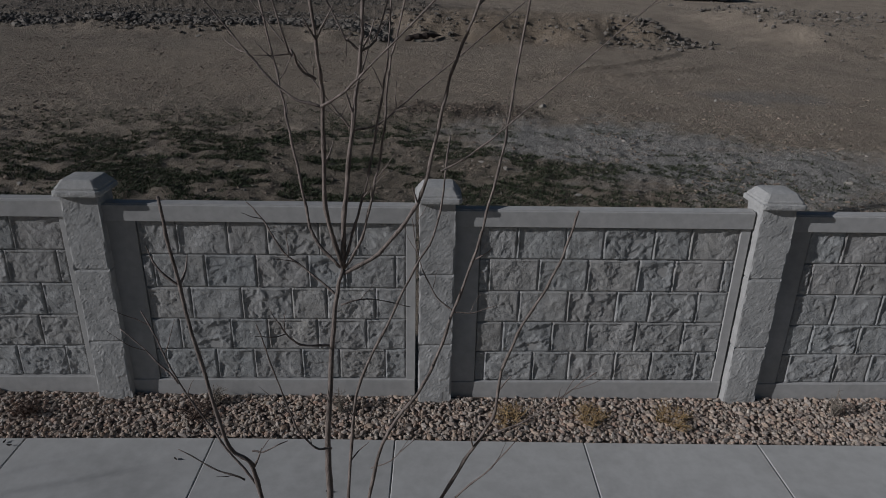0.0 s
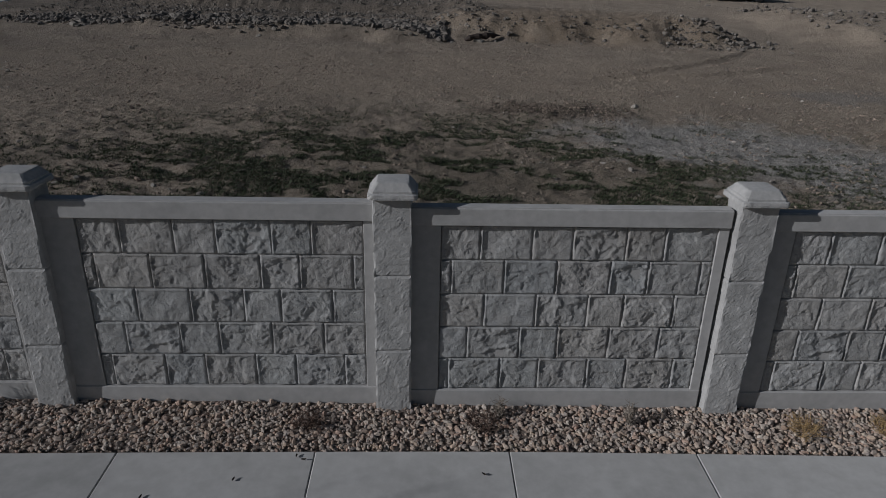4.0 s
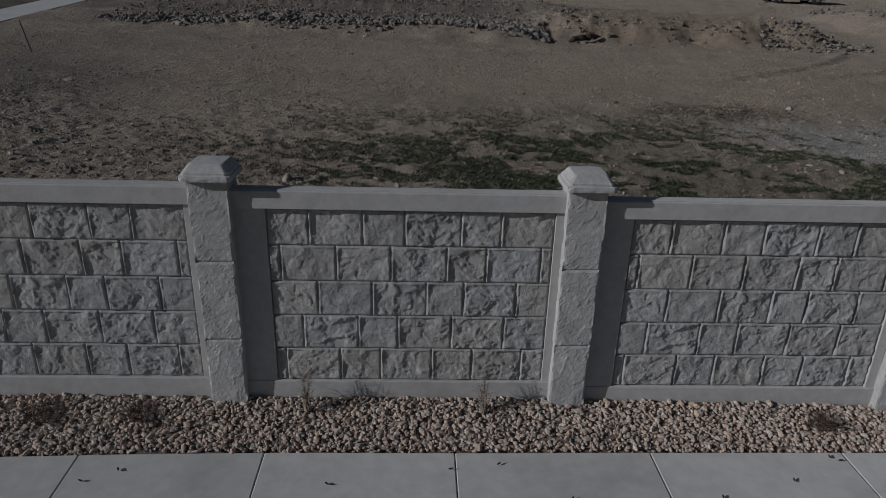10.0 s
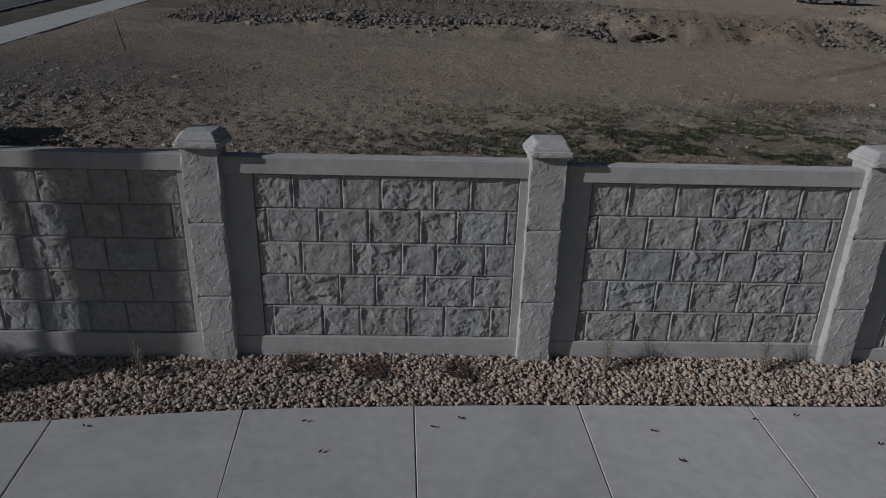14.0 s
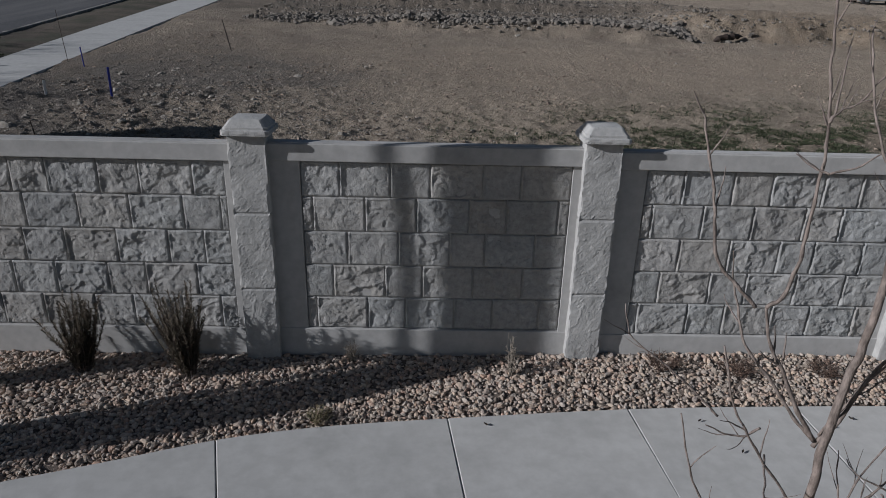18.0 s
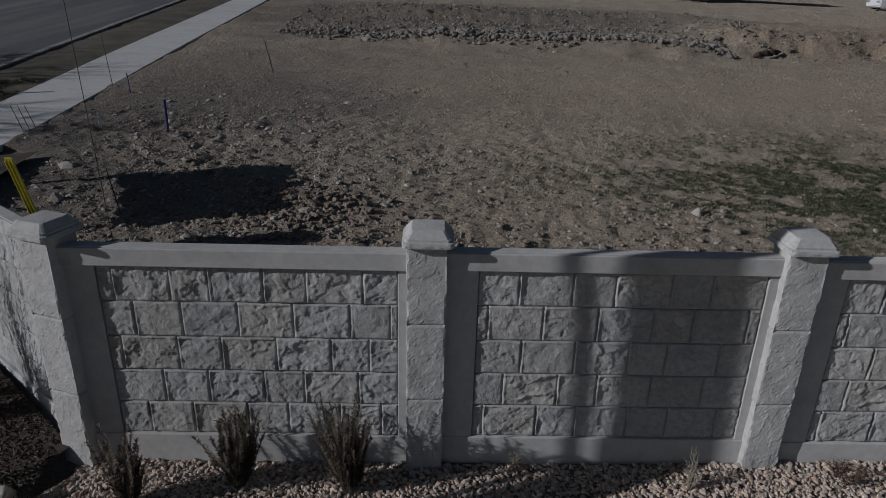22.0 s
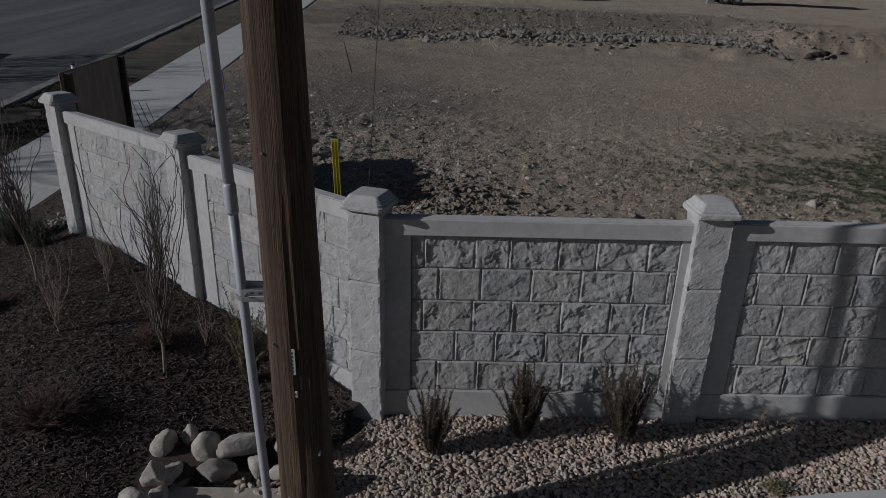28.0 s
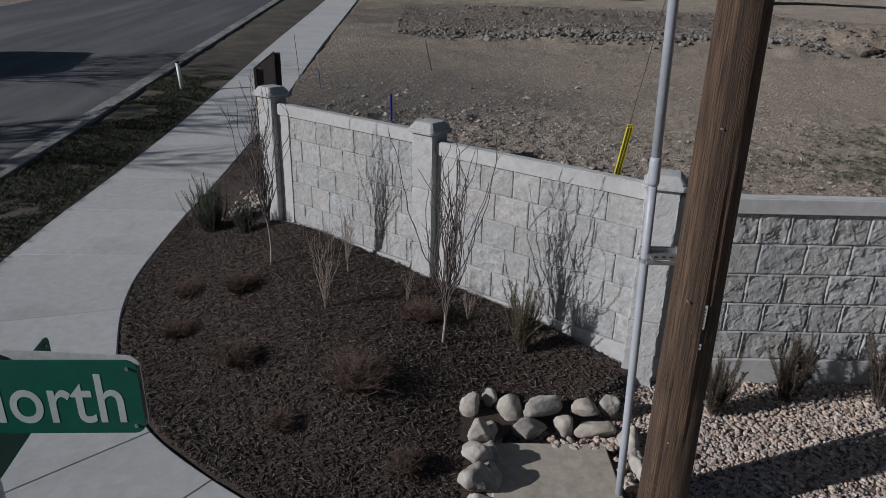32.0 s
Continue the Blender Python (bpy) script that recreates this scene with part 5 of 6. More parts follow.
branch(tree_b, "limb", 0.0036, (0.09, 0.09), [(-0.13, 1.93), (-0.18, 1.9), (-0.24, 1.91), (-0.3, 1.94)])
branch(tree_b, "limb", 0.0032, (0.09, -0.31), [(-0.1, 1.83), (-0.16, 1.83), (-0.23, 1.88), (-0.26, 1.96)])
branch(tree_b, "limb", 0.0044, (0.04, 0.09), [(-0.27, 1.66), (-0.33, 1.79), (-0.38, 1.98)], True)
branch(tree_b, "limb", 0.0034, (0.09, 0.19), [(-0.27, 1.97), (-0.31, 2.01), (-0.41, 2.1), (-0.48, 2.15), (-0.54, 2.2), (-0.56, 2.29)])
branch(tree_b, "limb", 0.0066, (0.03, -0.04), [(0.0, 1.91), (0.05, 2.01), (0.1, 2.17), (0.15, 2.23), (0.26, 2.27), (0.32, 2.33), (0.36, 2.44), (0.37, 2.59), (0.4, 2.77), (0.45, 2.97)])
branch(tree_b, "limb", 0.0038, (0.03, -0.04), [(0.01, 1.95), (0.05, 2.07), (0.12, 2.22), (0.17, 2.32), (0.18, 2.44)])
branch(tree_b, "limb", 0.0042, (-0.03, -0.04), [(0.03, 2.46), (0.12, 2.49), (0.19, 2.56), (0.24, 2.61)])
branch(tree_b, "limb", 0.0026, (-0.04, -0.04), [(0.22, 2.45), (0.24, 2.56), (0.26, 2.68)])
branch(tree_b, "limb", 0.0036, (-0.09, -0.14), [(0.01, 2.63), (0.06, 2.66), (0.13, 2.73), (0.19, 2.84)])
branch(tree_b, "limb", 0.0032, (-0.09, -0.04), [(0.01, 2.69), (0.06, 2.69), (0.12, 2.76), (0.18, 2.85)])
branch(tree_b, "limb", 0.0032, (-0.09, -0.09), [(0.01, 2.7), (-0.04, 2.71), (-0.07, 2.73)])
branch(tree_b, "limb", 0.0040, (-0.09, 0.12), [(0.01, 2.7), (-0.03, 2.75), (-0.06, 2.84), (-0.08, 2.98), (-0.07, 3.07)])
branch(tree_b, "limb", 0.0034, (-0.09, -0.09), [(0.03, 2.9), (-0.02, 2.92), (-0.06, 2.97)])
branch(tree_b, "limb", 0.0034, (-0.09, -0.09), [(0.03, 2.9), (0.09, 2.92), (0.16, 3.04)])
branch(tree_b, "limb", 0.0040, (-0.02, 0.03), [(0.03, 1.7), (0.19, 1.76), (0.3, 1.89), (0.43, 2.02)])
branch(tree_b, "limb", 0.0036, (-0.02, 0.03), [(0.12, 1.72), (0.14, 1.79), (0.26, 2.0)])
branch(tree_b, "limb", 0.0030, (-0.02, 0.03), [(0.3, 1.85), (0.27, 1.98), (0.27, 2.01)])
branch(tree_b, "limb", 0.0028, (-0.02, 0.03), [(0.23, 1.79), (0.14, 1.83), (0.11, 1.87)])
branch(tree_b, "limb", 0.0030, (-0.02, 0.03), [(0.34, 1.86), (0.43, 1.94), (0.51, 2.02)])
branch(tree_b, "limb", 0.0030, (-0.02, 0.03), [(0.11, 1.7), (0.09, 1.79), (0.08, 1.9)])
branch(tree_b, "limb", 0.0028, (-0.02, 0.03), [(0.21, 1.78), (0.28, 1.72), (0.46, 1.71)])
branch(tree_b, "limb", 0.0034, (-0.02, 0.03), [(0.4, 1.7), (0.46, 1.75), (0.49, 1.76)])


# ---- saplings and shrubs ----
def sapling(x, y, z, height, stems, spread, label, seed, material, trunk_high=0.35, r=0.012):
    """A bare upright shrub: one stem that splits low into many near-vertical wands."""
    rnd = random.Random(seed)
    t = thing("sapling", label, "shrub", "bare upright saplings", at=pose(x, y, z - 0.03))
    split = height * trunk_high
    trunk = wander((0, 0, 0), (rnd.gauss(0, 0.05), rnd.gauss(0, 0.05), 1), split, 8, 0.02, 0.05, rnd)
    part("trunk", tube(trunk, [r * (1 - 0.04 * k) for k in range(len(trunk))], 8), M_PALEBARK, t, smooth=True)
    for k in range(stems):
        a = 2 * math.pi * (k + rnd.random() * 0.6) / stems
        root = trunk[rnd.randrange(4, len(trunk))]
        out = spread * rnd.uniform(0.25, 1.0)
        l = (height - root.z) * rnd.uniform(0.55, 1.12)
        pts = wander(root, (math.cos(a) * out * 1.15, math.sin(a) * out * 1.15, 0.8), l, 22, 0.20, 0.16, rnd)
        limb(t, "wand", pts, r * 0.40, r * 0.15, rnd, material, 5, length=0.20, flare=0.4)
    return t


sapling(-1.875, 0.225, 0.40, 2.05, 36, 0.12, "bare upright sapling with many thin wands over mulch", 1, M_TWIG, 0.27, 0.016)
sapling(-3.93, 1.89, 0.47, 2.15, 28, 0.16, "bare upright sapling with a pale stem over mulch", 2, M_TWIG, 0.42, 0.016)
sapling(-3.10, 0.77, 0.43, 0.95, 16, 0.11, "small pale bundle of bare wands over mulch", 3, M_PALEBARK, 0.12, 0.009)
sapling(-2.97, 1.58, 0.53, 1.05, 13, 0.12, "small bare sapling close to the sunlit wall", 4, M_PALEBARK, 0.2, 0.009)
sapling(-1.62, 0.62, 0.42, 0.60, 8, 0.16, "low bare shoots close to the sunlit wall", 5, M_PALEBARK, 0.08, 0.006)
sapling(-2.25, 0.95, 0.45, 0.55, 7, 0.16, "low bare shoots beside a sapling", 6, M_PALEBARK, 0.08, 0.005)


def evergreen(x, y, z, height, wide, stems, material, label, seed, leafy=26, leaf=0.034):
    """A spiky upright evergreen of many leafy shoots."""
    rnd = random.Random(seed)
    t = thing("evergreen_shrub", label, "shrub", "low evergreen shrubs", at=pose(x, y, z - 0.02))
    wv, wf = [], []
    for k in range(stems):
        a = rnd.uniform(0, 2 * math.pi)
        q = math.sqrt(rnd.random())
        tall = height * rnd.uniform(0.42, 1.08) * (1 - 0.22 * q * rnd.random())
        lean = q * wide / height * rnd.uniform(0.4, 1.15)
        pts = wander((0.22 * wide * q * math.cos(a), 0.22 * wide * q * math.sin(a), 0), (math.cos(a) * lean, math.sin(a) * lean, 1), tall, 8, 0.07, 0.085, rnd)
        tube(pts, [0.0045 - 0.0004 * j for j in range(len(pts))], 4, out=(wv, wf))
        lv_, lf_ = [], []
        for j in range(leafy):
            s = 0.16 + 0.84 * (j + rnd.random()) / leafy
            i = min(int(s * 8), 7)
            p = pts[i].lerp(pts[i + 1], s * 8 - i)
            b = rnd.uniform(0, 2 * math.pi)
            way = Vector((math.cos(b), math.sin(b), rnd.uniform(0.2, 1.3))).normalized()
            side = way.cross(Vector((0, 0, 1))).normalized() * leaf * 0.085
            l = leaf * rnd.uniform(0.7, 1.6) * (1.15 - 0.5 * s)
            n0 = len(lv_)
            lv_ += [p - side, p + side, p + way * l * 0.7 + side * 0.8, p + way * l, p + way * l * 0.7 - side * 0.8]
            lf_.append((n0, n0 + 1, n0 + 2, n0 + 3, n0 + 4))
        part("shoot", (lv_, lf_), material, t)
    part("woody_frame", (wv, wf), M_TWIG, t)
    return t


evergreen(0.56, -0.46, gravel_z(0.56, -0.46), 0.70, 0.20, 44, M_SHRUB, "dark feathery evergreen shrub rooted in pebbles", 21, 190, 0.036)
evergreen(1.31, -0.24, gravel_z(1.31, -0.24), 0.76, 0.24, 54, M_SHRUB, "dark feathery evergreen shrub before the wall panel", 22, 190, 0.036)
evergreen(2.18, -0.27, gravel_z(2.18, -0.27), 0.82, 0.27, 64, M_SHRUB, "fuller dark evergreen shrub before the wall panel", 23, 190, 0.036)
evergreen(-5.20, 3.62, 0.24, 0.86, 0.50, 130, M_GREENSHRUB, "bushy green evergreen shrub at the pavement's edge", 24, 80, 0.038)
evergreen(-4.56, 3.12, 0.36, 0.55, 0.24, 66, M_GREENSHRUB, "smaller dark green evergreen shrub by the wall", 25, 70, 0.038)
evergreen(-1.10, 0.22, 0.34, 0.85, 0.22, 56, M_TANSHRUB, "tan and green upright shrub beside the sunlit wall", 26, 130, 0.034)


def dry_shrub(x, y, z, high, wide, label, seed, material, wands=70, name="dry_shrub"):
    """A low cushion of fine dry twigs."""
    rnd = random.Random(seed)
    v, f = [], []
    for k in range(wands):
        a, q = rnd.uniform(0, 2 * math.pi), math.sqrt(rnd.random())
        pts = wander((0.05 * math.cos(a) * q, 0.05 * math.sin(a) * q, 0), (math.cos(a) * q * 1.2, math.sin(a) * q * 1.2, rnd.uniform(0.8, 1.9)), rnd.uniform(0.6, 1.1) * (high + wide) / 2, 6, 0.0, 0.16, rnd)
        pts = [Vector((p.x * wide / high, p.y * wide / high, max(p.z, 0.0))) for p in pts]
        tube(pts, [0.0028 - 0.0003 * j for j in range(len(pts))], 3, closed=False, out=(v, f))
        for j in (2, 4, 5):
            g = wander(pts[j], (rnd.gauss(0, 1), rnd.gauss(0, 1), rnd.uniform(0, 0.9)), 0.06, 2, 0, 0.2, rnd)
            tube(g, [0.002, 0.0015, 0.001], 3, closed=False, out=(v, f))
    ob = part(name, (v, f), material)
    ob.matrix_basis = pose(x, y, z - 0.015)
    return tagged(ob, label, "shrub", "low dormant shrubs")


DRY = [
    (-3.86, 0.08, 0.27, 0.26, "dormant brown cushion shrub on the mulch", M_DRYSHRUB), (-2.66, -0.40, 0.30, 0.40, "broad dormant reddish-brown shrub on the mulch", M_DRYSHRUB),
    (-4.18, 1.40, 0.27, 0.27, "dormant brown shrub on the mulch", M_DRYSHRUB), (-4.68, 0.80, 0.12, 0.17, "faint dormant shrub near the pavement", M_DRYSHRUB),
    (-2.17, -1.28, 0.20, 0.19, "small dry shrub on the mulch", M_DRYSHRUB), (-4.86, 1.66, 0.12, 0.18, "small dry shrub on the mulch", M_DRYSHRUB), (-3.26, -0.74, 0.11, 0.14, "small dry shrub on the mulch", M_DRYSHRUB),
    (-2.10, 0.56, 0.22, 0.26, "thin dormant shrub behind a sapling", M_DRYSHRUB),
]
for k, (x, y, h, w, label, m) in enumerate(DRY):
    dry_shrub(x, y, bed_z(x, y), h, w, label, 40 + k, m, 330)
for k, (x, y, h, w, label, m) in enumerate([
    (4.84, -0.24, 0.75, 0.15, "thin dry tan shoots in the pebbles", M_PALESHOOT), (3.50, -0.06, 0.30, 0.10, "thin dry shoots at the wall's foot", M_PALESHOOT),
    (8.82, -0.14, 0.80, 0.16, "thin dry shoots before the wall", M_PALESHOOT), (10.22, -0.14, 0.72, 0.15, "thin dry shoots before the wall", M_PALESHOOT),
    (6.15, -0.14, 0.10, 0.14, "flat brown dead plant in the pebbles", M_DRYSHRUB), (6.75, -0.18, 0.10, 0.14, "flat brown dead plant in the pebbles", M_DRYSHRUB), (7.52, -0.17, 0.09, 0.13, "flat brown dead plant in the pebbles", M_DRYSHRUB),
    (14.52, -0.10, 0.34, 0.10, "thin dry shoots at the wall's foot", M_PALESHOOT), (15.58, -0.18, 0.42, 0.10, "thin dry shoots in the pebbles", M_PALESHOOT), (14.37, -0.20, 0.10, 0.14, "flat brown dead plant in the pebbles", M_DRYSHRUB),
    (12.95, -0.2, 0.10, 0.12, "flat brown dead plant in the pebbles", M_DRYSHRUB), (3.30, -0.72, 0.12, 0.11, "tan grass tuft at the pavement's edge", M_TANSHRUB),
    (17.03, -0.26, 0.10, 0.14, "yellowish dry tuft in the pebbles", M_STRAW), (17.72, -0.26, 0.09, 0.14, "yellowish dry tuft in the pebbles", M_STRAW), (18.45, -0.26, 0.09, 0.14, "yellowish dry tuft in the pebbles", M_STRAW),
    (19.9, -0.2, 0.40, 0.14, "thin dry shoots in the pebbles", M_PALESHOOT),
]):
    dry_shrub(x, y, gravel_z(x, y), h, w, label, 60 + k, m, 30 if h > 0.15 else 60)

# ---- fallen leaves on the pavement ----
random.seed(31)
for k in range(18):
    x = random.uniform(4.5, 13.0) if k < 15 else random.uniform(13, 17)
    y = edge_y(x) - random.uniform(0.05, 0.75)
    bm = bmesh.new()
    bmesh.ops.create_grid(bm, x_segments=4, y_segments=2, size=1)
    for v in bm.verts:
        v.co = Vector((v.co.x * 0.019, v.co.y * 0.007 * (1.1 - abs(v.co.x) ** 2), 0.006 + 0.010 * abs(v.co.y) + 0.006 * v.co.x ** 2))
    bmesh.ops.solidify(bm, geom=bm.faces[:], thickness=0.001)
    ob = part("fallen_leaf", bm, M_LEAF)
    ob.matrix_basis = pose(x, y, 0.001, 0, 0, random.uniform(0, 360))
    tagged(ob, "curled dark dry leaf lying on the pavement", "leaf", "fallen leaves")

# ---- street name signs ----
sign = thing("street_sign", "green street name signs crossed on one post", "sign", at=pose(-3.235, -3.955, 0))
part("post", tube([(0, 0, 0), (0, 0, 2.72)], [0.030, 0.030], 16), M_STEEL, sign, "round galvanised post", smooth=True)


def plate(length, high):
    bm = bmesh.new()
    pts = []
    r = 0.03
    for cx, cz, a0 in ((length / 2 - r, high / 2 - r, 0), (-length / 2 + r, high / 2 - r, 90), (-length / 2 + r, -high / 2 + r, 180), (length / 2 - r, -high / 2 + r, 270)):
        for k in range(6):
            a = radians(a0 + 18 * k)
            pts.append(bm.verts.new((cx + r * math.cos(a), 0, cz + r * math.sin(a))))
    face = bm.faces.new(pts)
    r2 = bmesh.ops.extrude_face_region(bm, geom=[face])
    for g in r2["geom"]:
        if isinstance(g, bmesh.types.BMVert):
            g.co.y += 0.004
    bmesh.ops.recalc_face_normals(bm, faces=bm.faces[:])
    return bm


for name, turn, z, y in (("front_plate", 2.0, 2.588, -0.030), ("back_plate", -3.0, 2.588, 0.034), ("cross_plate", 98.4, 2.362, 0.02)):
    p = part(name, plate(1.0 if name == "cross_plate" else 0.97, 0.229), M_TAG if name == "back_plate" else M_SIGN, sign, "bare aluminium back of the opposite name plate" if name == "back_plate" else "green reflective name plate")
    p.matrix_basis = pose(0, y, z, 0, 0, turn)
    if name == "front_plate":
        txt = bpy.data.curves.new("word", "FONT")
        txt.body = "North"
        txt.align_x, txt.align_y, txt.size, txt.extrude = "RIGHT", "CENTER", 0.195, 0.0004
        txt.offset = 0.0015
        txt.space_character = 1.02
        holder = new("word_curve", txt)
        dg = bpy.context.evaluated_depsgraph_get()
        me = bpy.data.meshes.new_from_object(holder.evaluated_get(dg))
        bpy.data.objects.remove(holder)
        me.materials.clear()
        me.materials.append(M_SIGNWHITE)
        w = new("word", me)
        w.parent = p
        x0, x1 = min(q.co.x for q in me.vertices), max(q.co.x for q in me.vertices)
        w.matrix_basis = pose(0.438, -0.0006, -0.012, 90, 0, 0) @ Matrix.Diagonal((0.432 / (x1 - x0), 1.12, 1, 1)) @ Matrix.Translation((-x1, 0, 0))
    for bx in (-0.462, 0.462):
        for bz in (-0.09, 0.09):
            part("bolt", tube([(bx, -0.006, bz), (bx, 0.006, bz)], [0.005, 0.005], 8), M_STEEL, p)
part("bracket", box(-0.05, 0.05, -0.045, 0.045, 2.46, 2.50, 0.006), M_STEEL, sign)


# ---- stakes and small things on the plot ----
def stake(name, foot, top, r, material, label, sides=6, flat=False):
    foot, top = Vector(foot), Vector(top)
    z0 = foot.z
    if flat:
        bm = box(-r, r, -r * 0.35, r * 0.35, -0.1, (top - foot).length, r * 0.15)
        for v in bm.verts:
            if abs(v.co.x) < r * 0.5:
                v.co.y += r * 0.2
        ob = part(name, bm, material)
        ob.matrix_basis = Matrix.Translation(foot) @ (top - foot).to_track_quat("Z", "Y").to_matrix().to_4x4()
    else:
        d = (top - foot).normalized()
        ob = part(name, tube([foot - d * 0.1, foot.lerp(top, 0.5), top], [r, r, r * 0.8], sides), material, smooth=False)
    return tagged(ob, label, "stake")


stake("survey_stake", (-3.06, 10.30, ground_z(-3.06, 10.3)), (-3.07, 10.33, ground_z(-3.06, 10.3) + 0.66), 0.024, M_BLUE, "blue painted wooden stake in the soil", flat=True)
stake("survey_stake", (-4.58, 10.40, ground_z(-4.58, 10.4)), (-4.59, 10.42, ground_z(-4.58, 10.4) + 0.32), 0.028, M_WHITE, "short white wooden stake in the soil", flat=True)
stake("rebar_stake", (-2.2, 16.9, ground_z(-2.2, 16.9)), (-2.42, 16.95, ground_z(-2.2, 16.9) + 0.95), 0.018, M_RUST, "leaning rusty metal stake on the plot")
stake("survey_stake", (-5.30, 13.75, ground_z(-5.3, 13.75)), (-5.33, 13.75, ground_z(-5.3, 13.75) + 0.52), 0.022, M_BLUE, "short blue painted stake by the pavement", flat=True)
stake("thin_rod", (-0.276, 1.69, ground_z(-0.276, 1.69)), (0.056, 0.828, 3.70), 0.0035, M_RUST, "tall thin dark rod behind the wall's corner")
stake("rebar_stake", (-2.20, 5.78, ground_z(-2.2, 5.78)), (-2.32, 5.80, ground_z(-2.2, 5.78) + 0.75), 0.009, M_RUST, "thin bare rod in the soil behind the wall")
stake("thin_rod", (-5.95, 14.2, ground_z(-5.95, 14.2)), (-6.05, 14.2, ground_z(-5.95, 14.2) + 1.35), 0.009, M_RUST, "tall thin dark rod beside the pavement")
for dx in (-0.24, -0.09, 0.06):
    stake("thin_rod", (-5.75 + dx, 9.9, ground_z(-5.75, 9.9)), (-5.95 + dx, 9.95, ground_z(-5.75, 9.9) + 0.55), 0.008, M_RUST, "thin dark rod beside the pavement")
lean = Vector((0.015, -0.199, 0.514)).to_track_quat("Z", "Y").to_matrix().to_4x4()
yellow = thing("marker_post", "leaning yellow ribbed plastic marker post behind the corner post", "post", at=Matrix.Translation((-0.36, 1.36, -0.12)) @ lean)
part("channel", box(-0.028, 0.028, -0.005, 0.005, -0.2, 2.84, 0.002), M_YELLOW, yellow)
for bx in (-0.024, 0.0, 0.024):
    part("rib", box(bx - 0.004, bx + 0.004, -0.018, -0.004, -0.2, 2.82, 0.002), M_YELLOW, yellow)
marker = thing("marker_post", "white plastic marker post with a dark cap on the verge", "post", at=pose(-8.93, 13.05, street_z(13.05)))
part("tube", tube([(0, 0, -0.05), (-0.06, 0, 0.72)], [0.05, 0.05], 14), M_WHITE, marker, smooth=True)
part("cap", tube([(-0.06, 0, 0.72), (-0.062, 0, 0.76)], [0.056, 0.05], 14), M_RUBBER, marker, "dark cap")

# ---- loose stones, rubble and weeds on the plot ----
random.seed(17)
ROCKS = [(17.96, 7.89, 0.10), (19.56, 13.18, 0.16), (7.40, 6.60, 0.16), (7.62, 6.45, 0.10), (7.9, 6.7, 0.08), (0.52, 13.40, 0.15), (-1.94, 8.19, 0.12), (0.76, 5.92, 0.15), (0.3, 5.6, 0.09), (-0.94, 10.75, 0.16), (-4.05, 7.80, 0.21), (-3.45, 6.25, 0.17), (-1.3, 11.6, 0.10), (-2.2, 10.6, 0.11), (-1.85, 9.9, 0.12), (-0.85, 4.9, 0.16), (5.4, 5.0, 0.09), (3.4, 4.9, 0.10), (9.3, 6.4, 0.08), (10.2, 6.0, 0.09), (13.2, 6.3, 0.07), (-3.2, 10.9, 0.12), (12.52, 24.17, 0.30), (16.2, 23.5, 0.28), (7.47, 22.8, 0.16), (-3.1, 13.3, 0.12), (2.2, 15.0, 0.10), (24.8, 7.6, 0.12), (26.0, 6.6, 0.10)]
rock_meshes = []
for k in range(9):
    bm = bmesh.new()
    bmesh.ops.create_icosphere(bm, subdivisions=3, radius=1.0)
    rnd = random.Random(50 + k)
    flats = [(Vector((rnd.gauss(0, 1), rnd.gauss(0, 1), rnd.gauss(0, 1))).normalized(), rnd.uniform(0.55, 1.0)) for _ in range(13)]
    wide, high = rnd.uniform(0.7, 1.0), rnd.uniform(0.5, 0.75)
    for v in bm.verts:
        d = v.co.normalized()
        r = min(1.2, max(1e-9, sum((max(d.dot(w), 0.0) / h) ** 22 for w, h in flats)) ** (-1 / 22))
        r *= 1 + 0.06 * noise.fractal(d * 3 + Vector((k, 0, 0)), 0.8, 2, 3)
        v.co = Vector((d.x, d.y * wide, d.z * high)) * r
    me = bpy.data.meshes.new("rock")
    bm.to_mesh(me)
    bm.free()
    me.materials.append(M_BOULDER)
    rock_meshes.append(me)
for k in range(60):
    x, y = random.uniform(-5, 28), random.uniform(4.5, 21)
    ROCKS.append((x, y, random.uniform(0.03, 0.075)))
for k in range(110):
    x, y = random.gauss(-1.6, 1.8), random.gauss(9.6, 2.2)
    if x > -5.0 and y > 5.8:
        ROCKS.append((x, y, 0.03 + 0.09 * random.random() ** 2.2))
for k, (x, y, s) in enumerate(ROCKS):
    ob = new("rock", rock_meshes[k % 9])
    ob.matrix_basis = pose(x, y, ground_z(x, y), 0, 0, random.uniform(0, 360)) @ Matrix.Scale(s * 0.85, 4)
    tagged(ob, "loose pale rock lying on the bare soil", "rock", "rocks on the plot")

at, size = [], []
while len(at) < 14000:
    x, y = rng.uniform(-6, 32), 3.2 + 20 * rng.uniform() ** 1.6
    if x < left_edge(y) + 0.1:
        continue
    w = 0.05 + 0.9 * max(math.exp(-((x + 1.5) / 4.0) ** 2 - ((y - 10) / 5.0) ** 2), math.exp(-((x - 20.6) / 3) ** 2 - ((y - 9.8) / 2.0) ** 2), 0.7 * math.exp(-((x - 2) / 5) ** 2 - ((y - 4.5) / 1.2) ** 2))
    if rng.uniform() > w:
        continue
    at.append((x, y, ground_z(x, y)))
    size.append(rng.choice([0.010, 0.015, 0.024, 0.045], p=[0.46, 0.36, 0.15, 0.03]) * rng.uniform(0.8, 1.3) * (1.0 - 0.3 * ease(7, 12, y)))
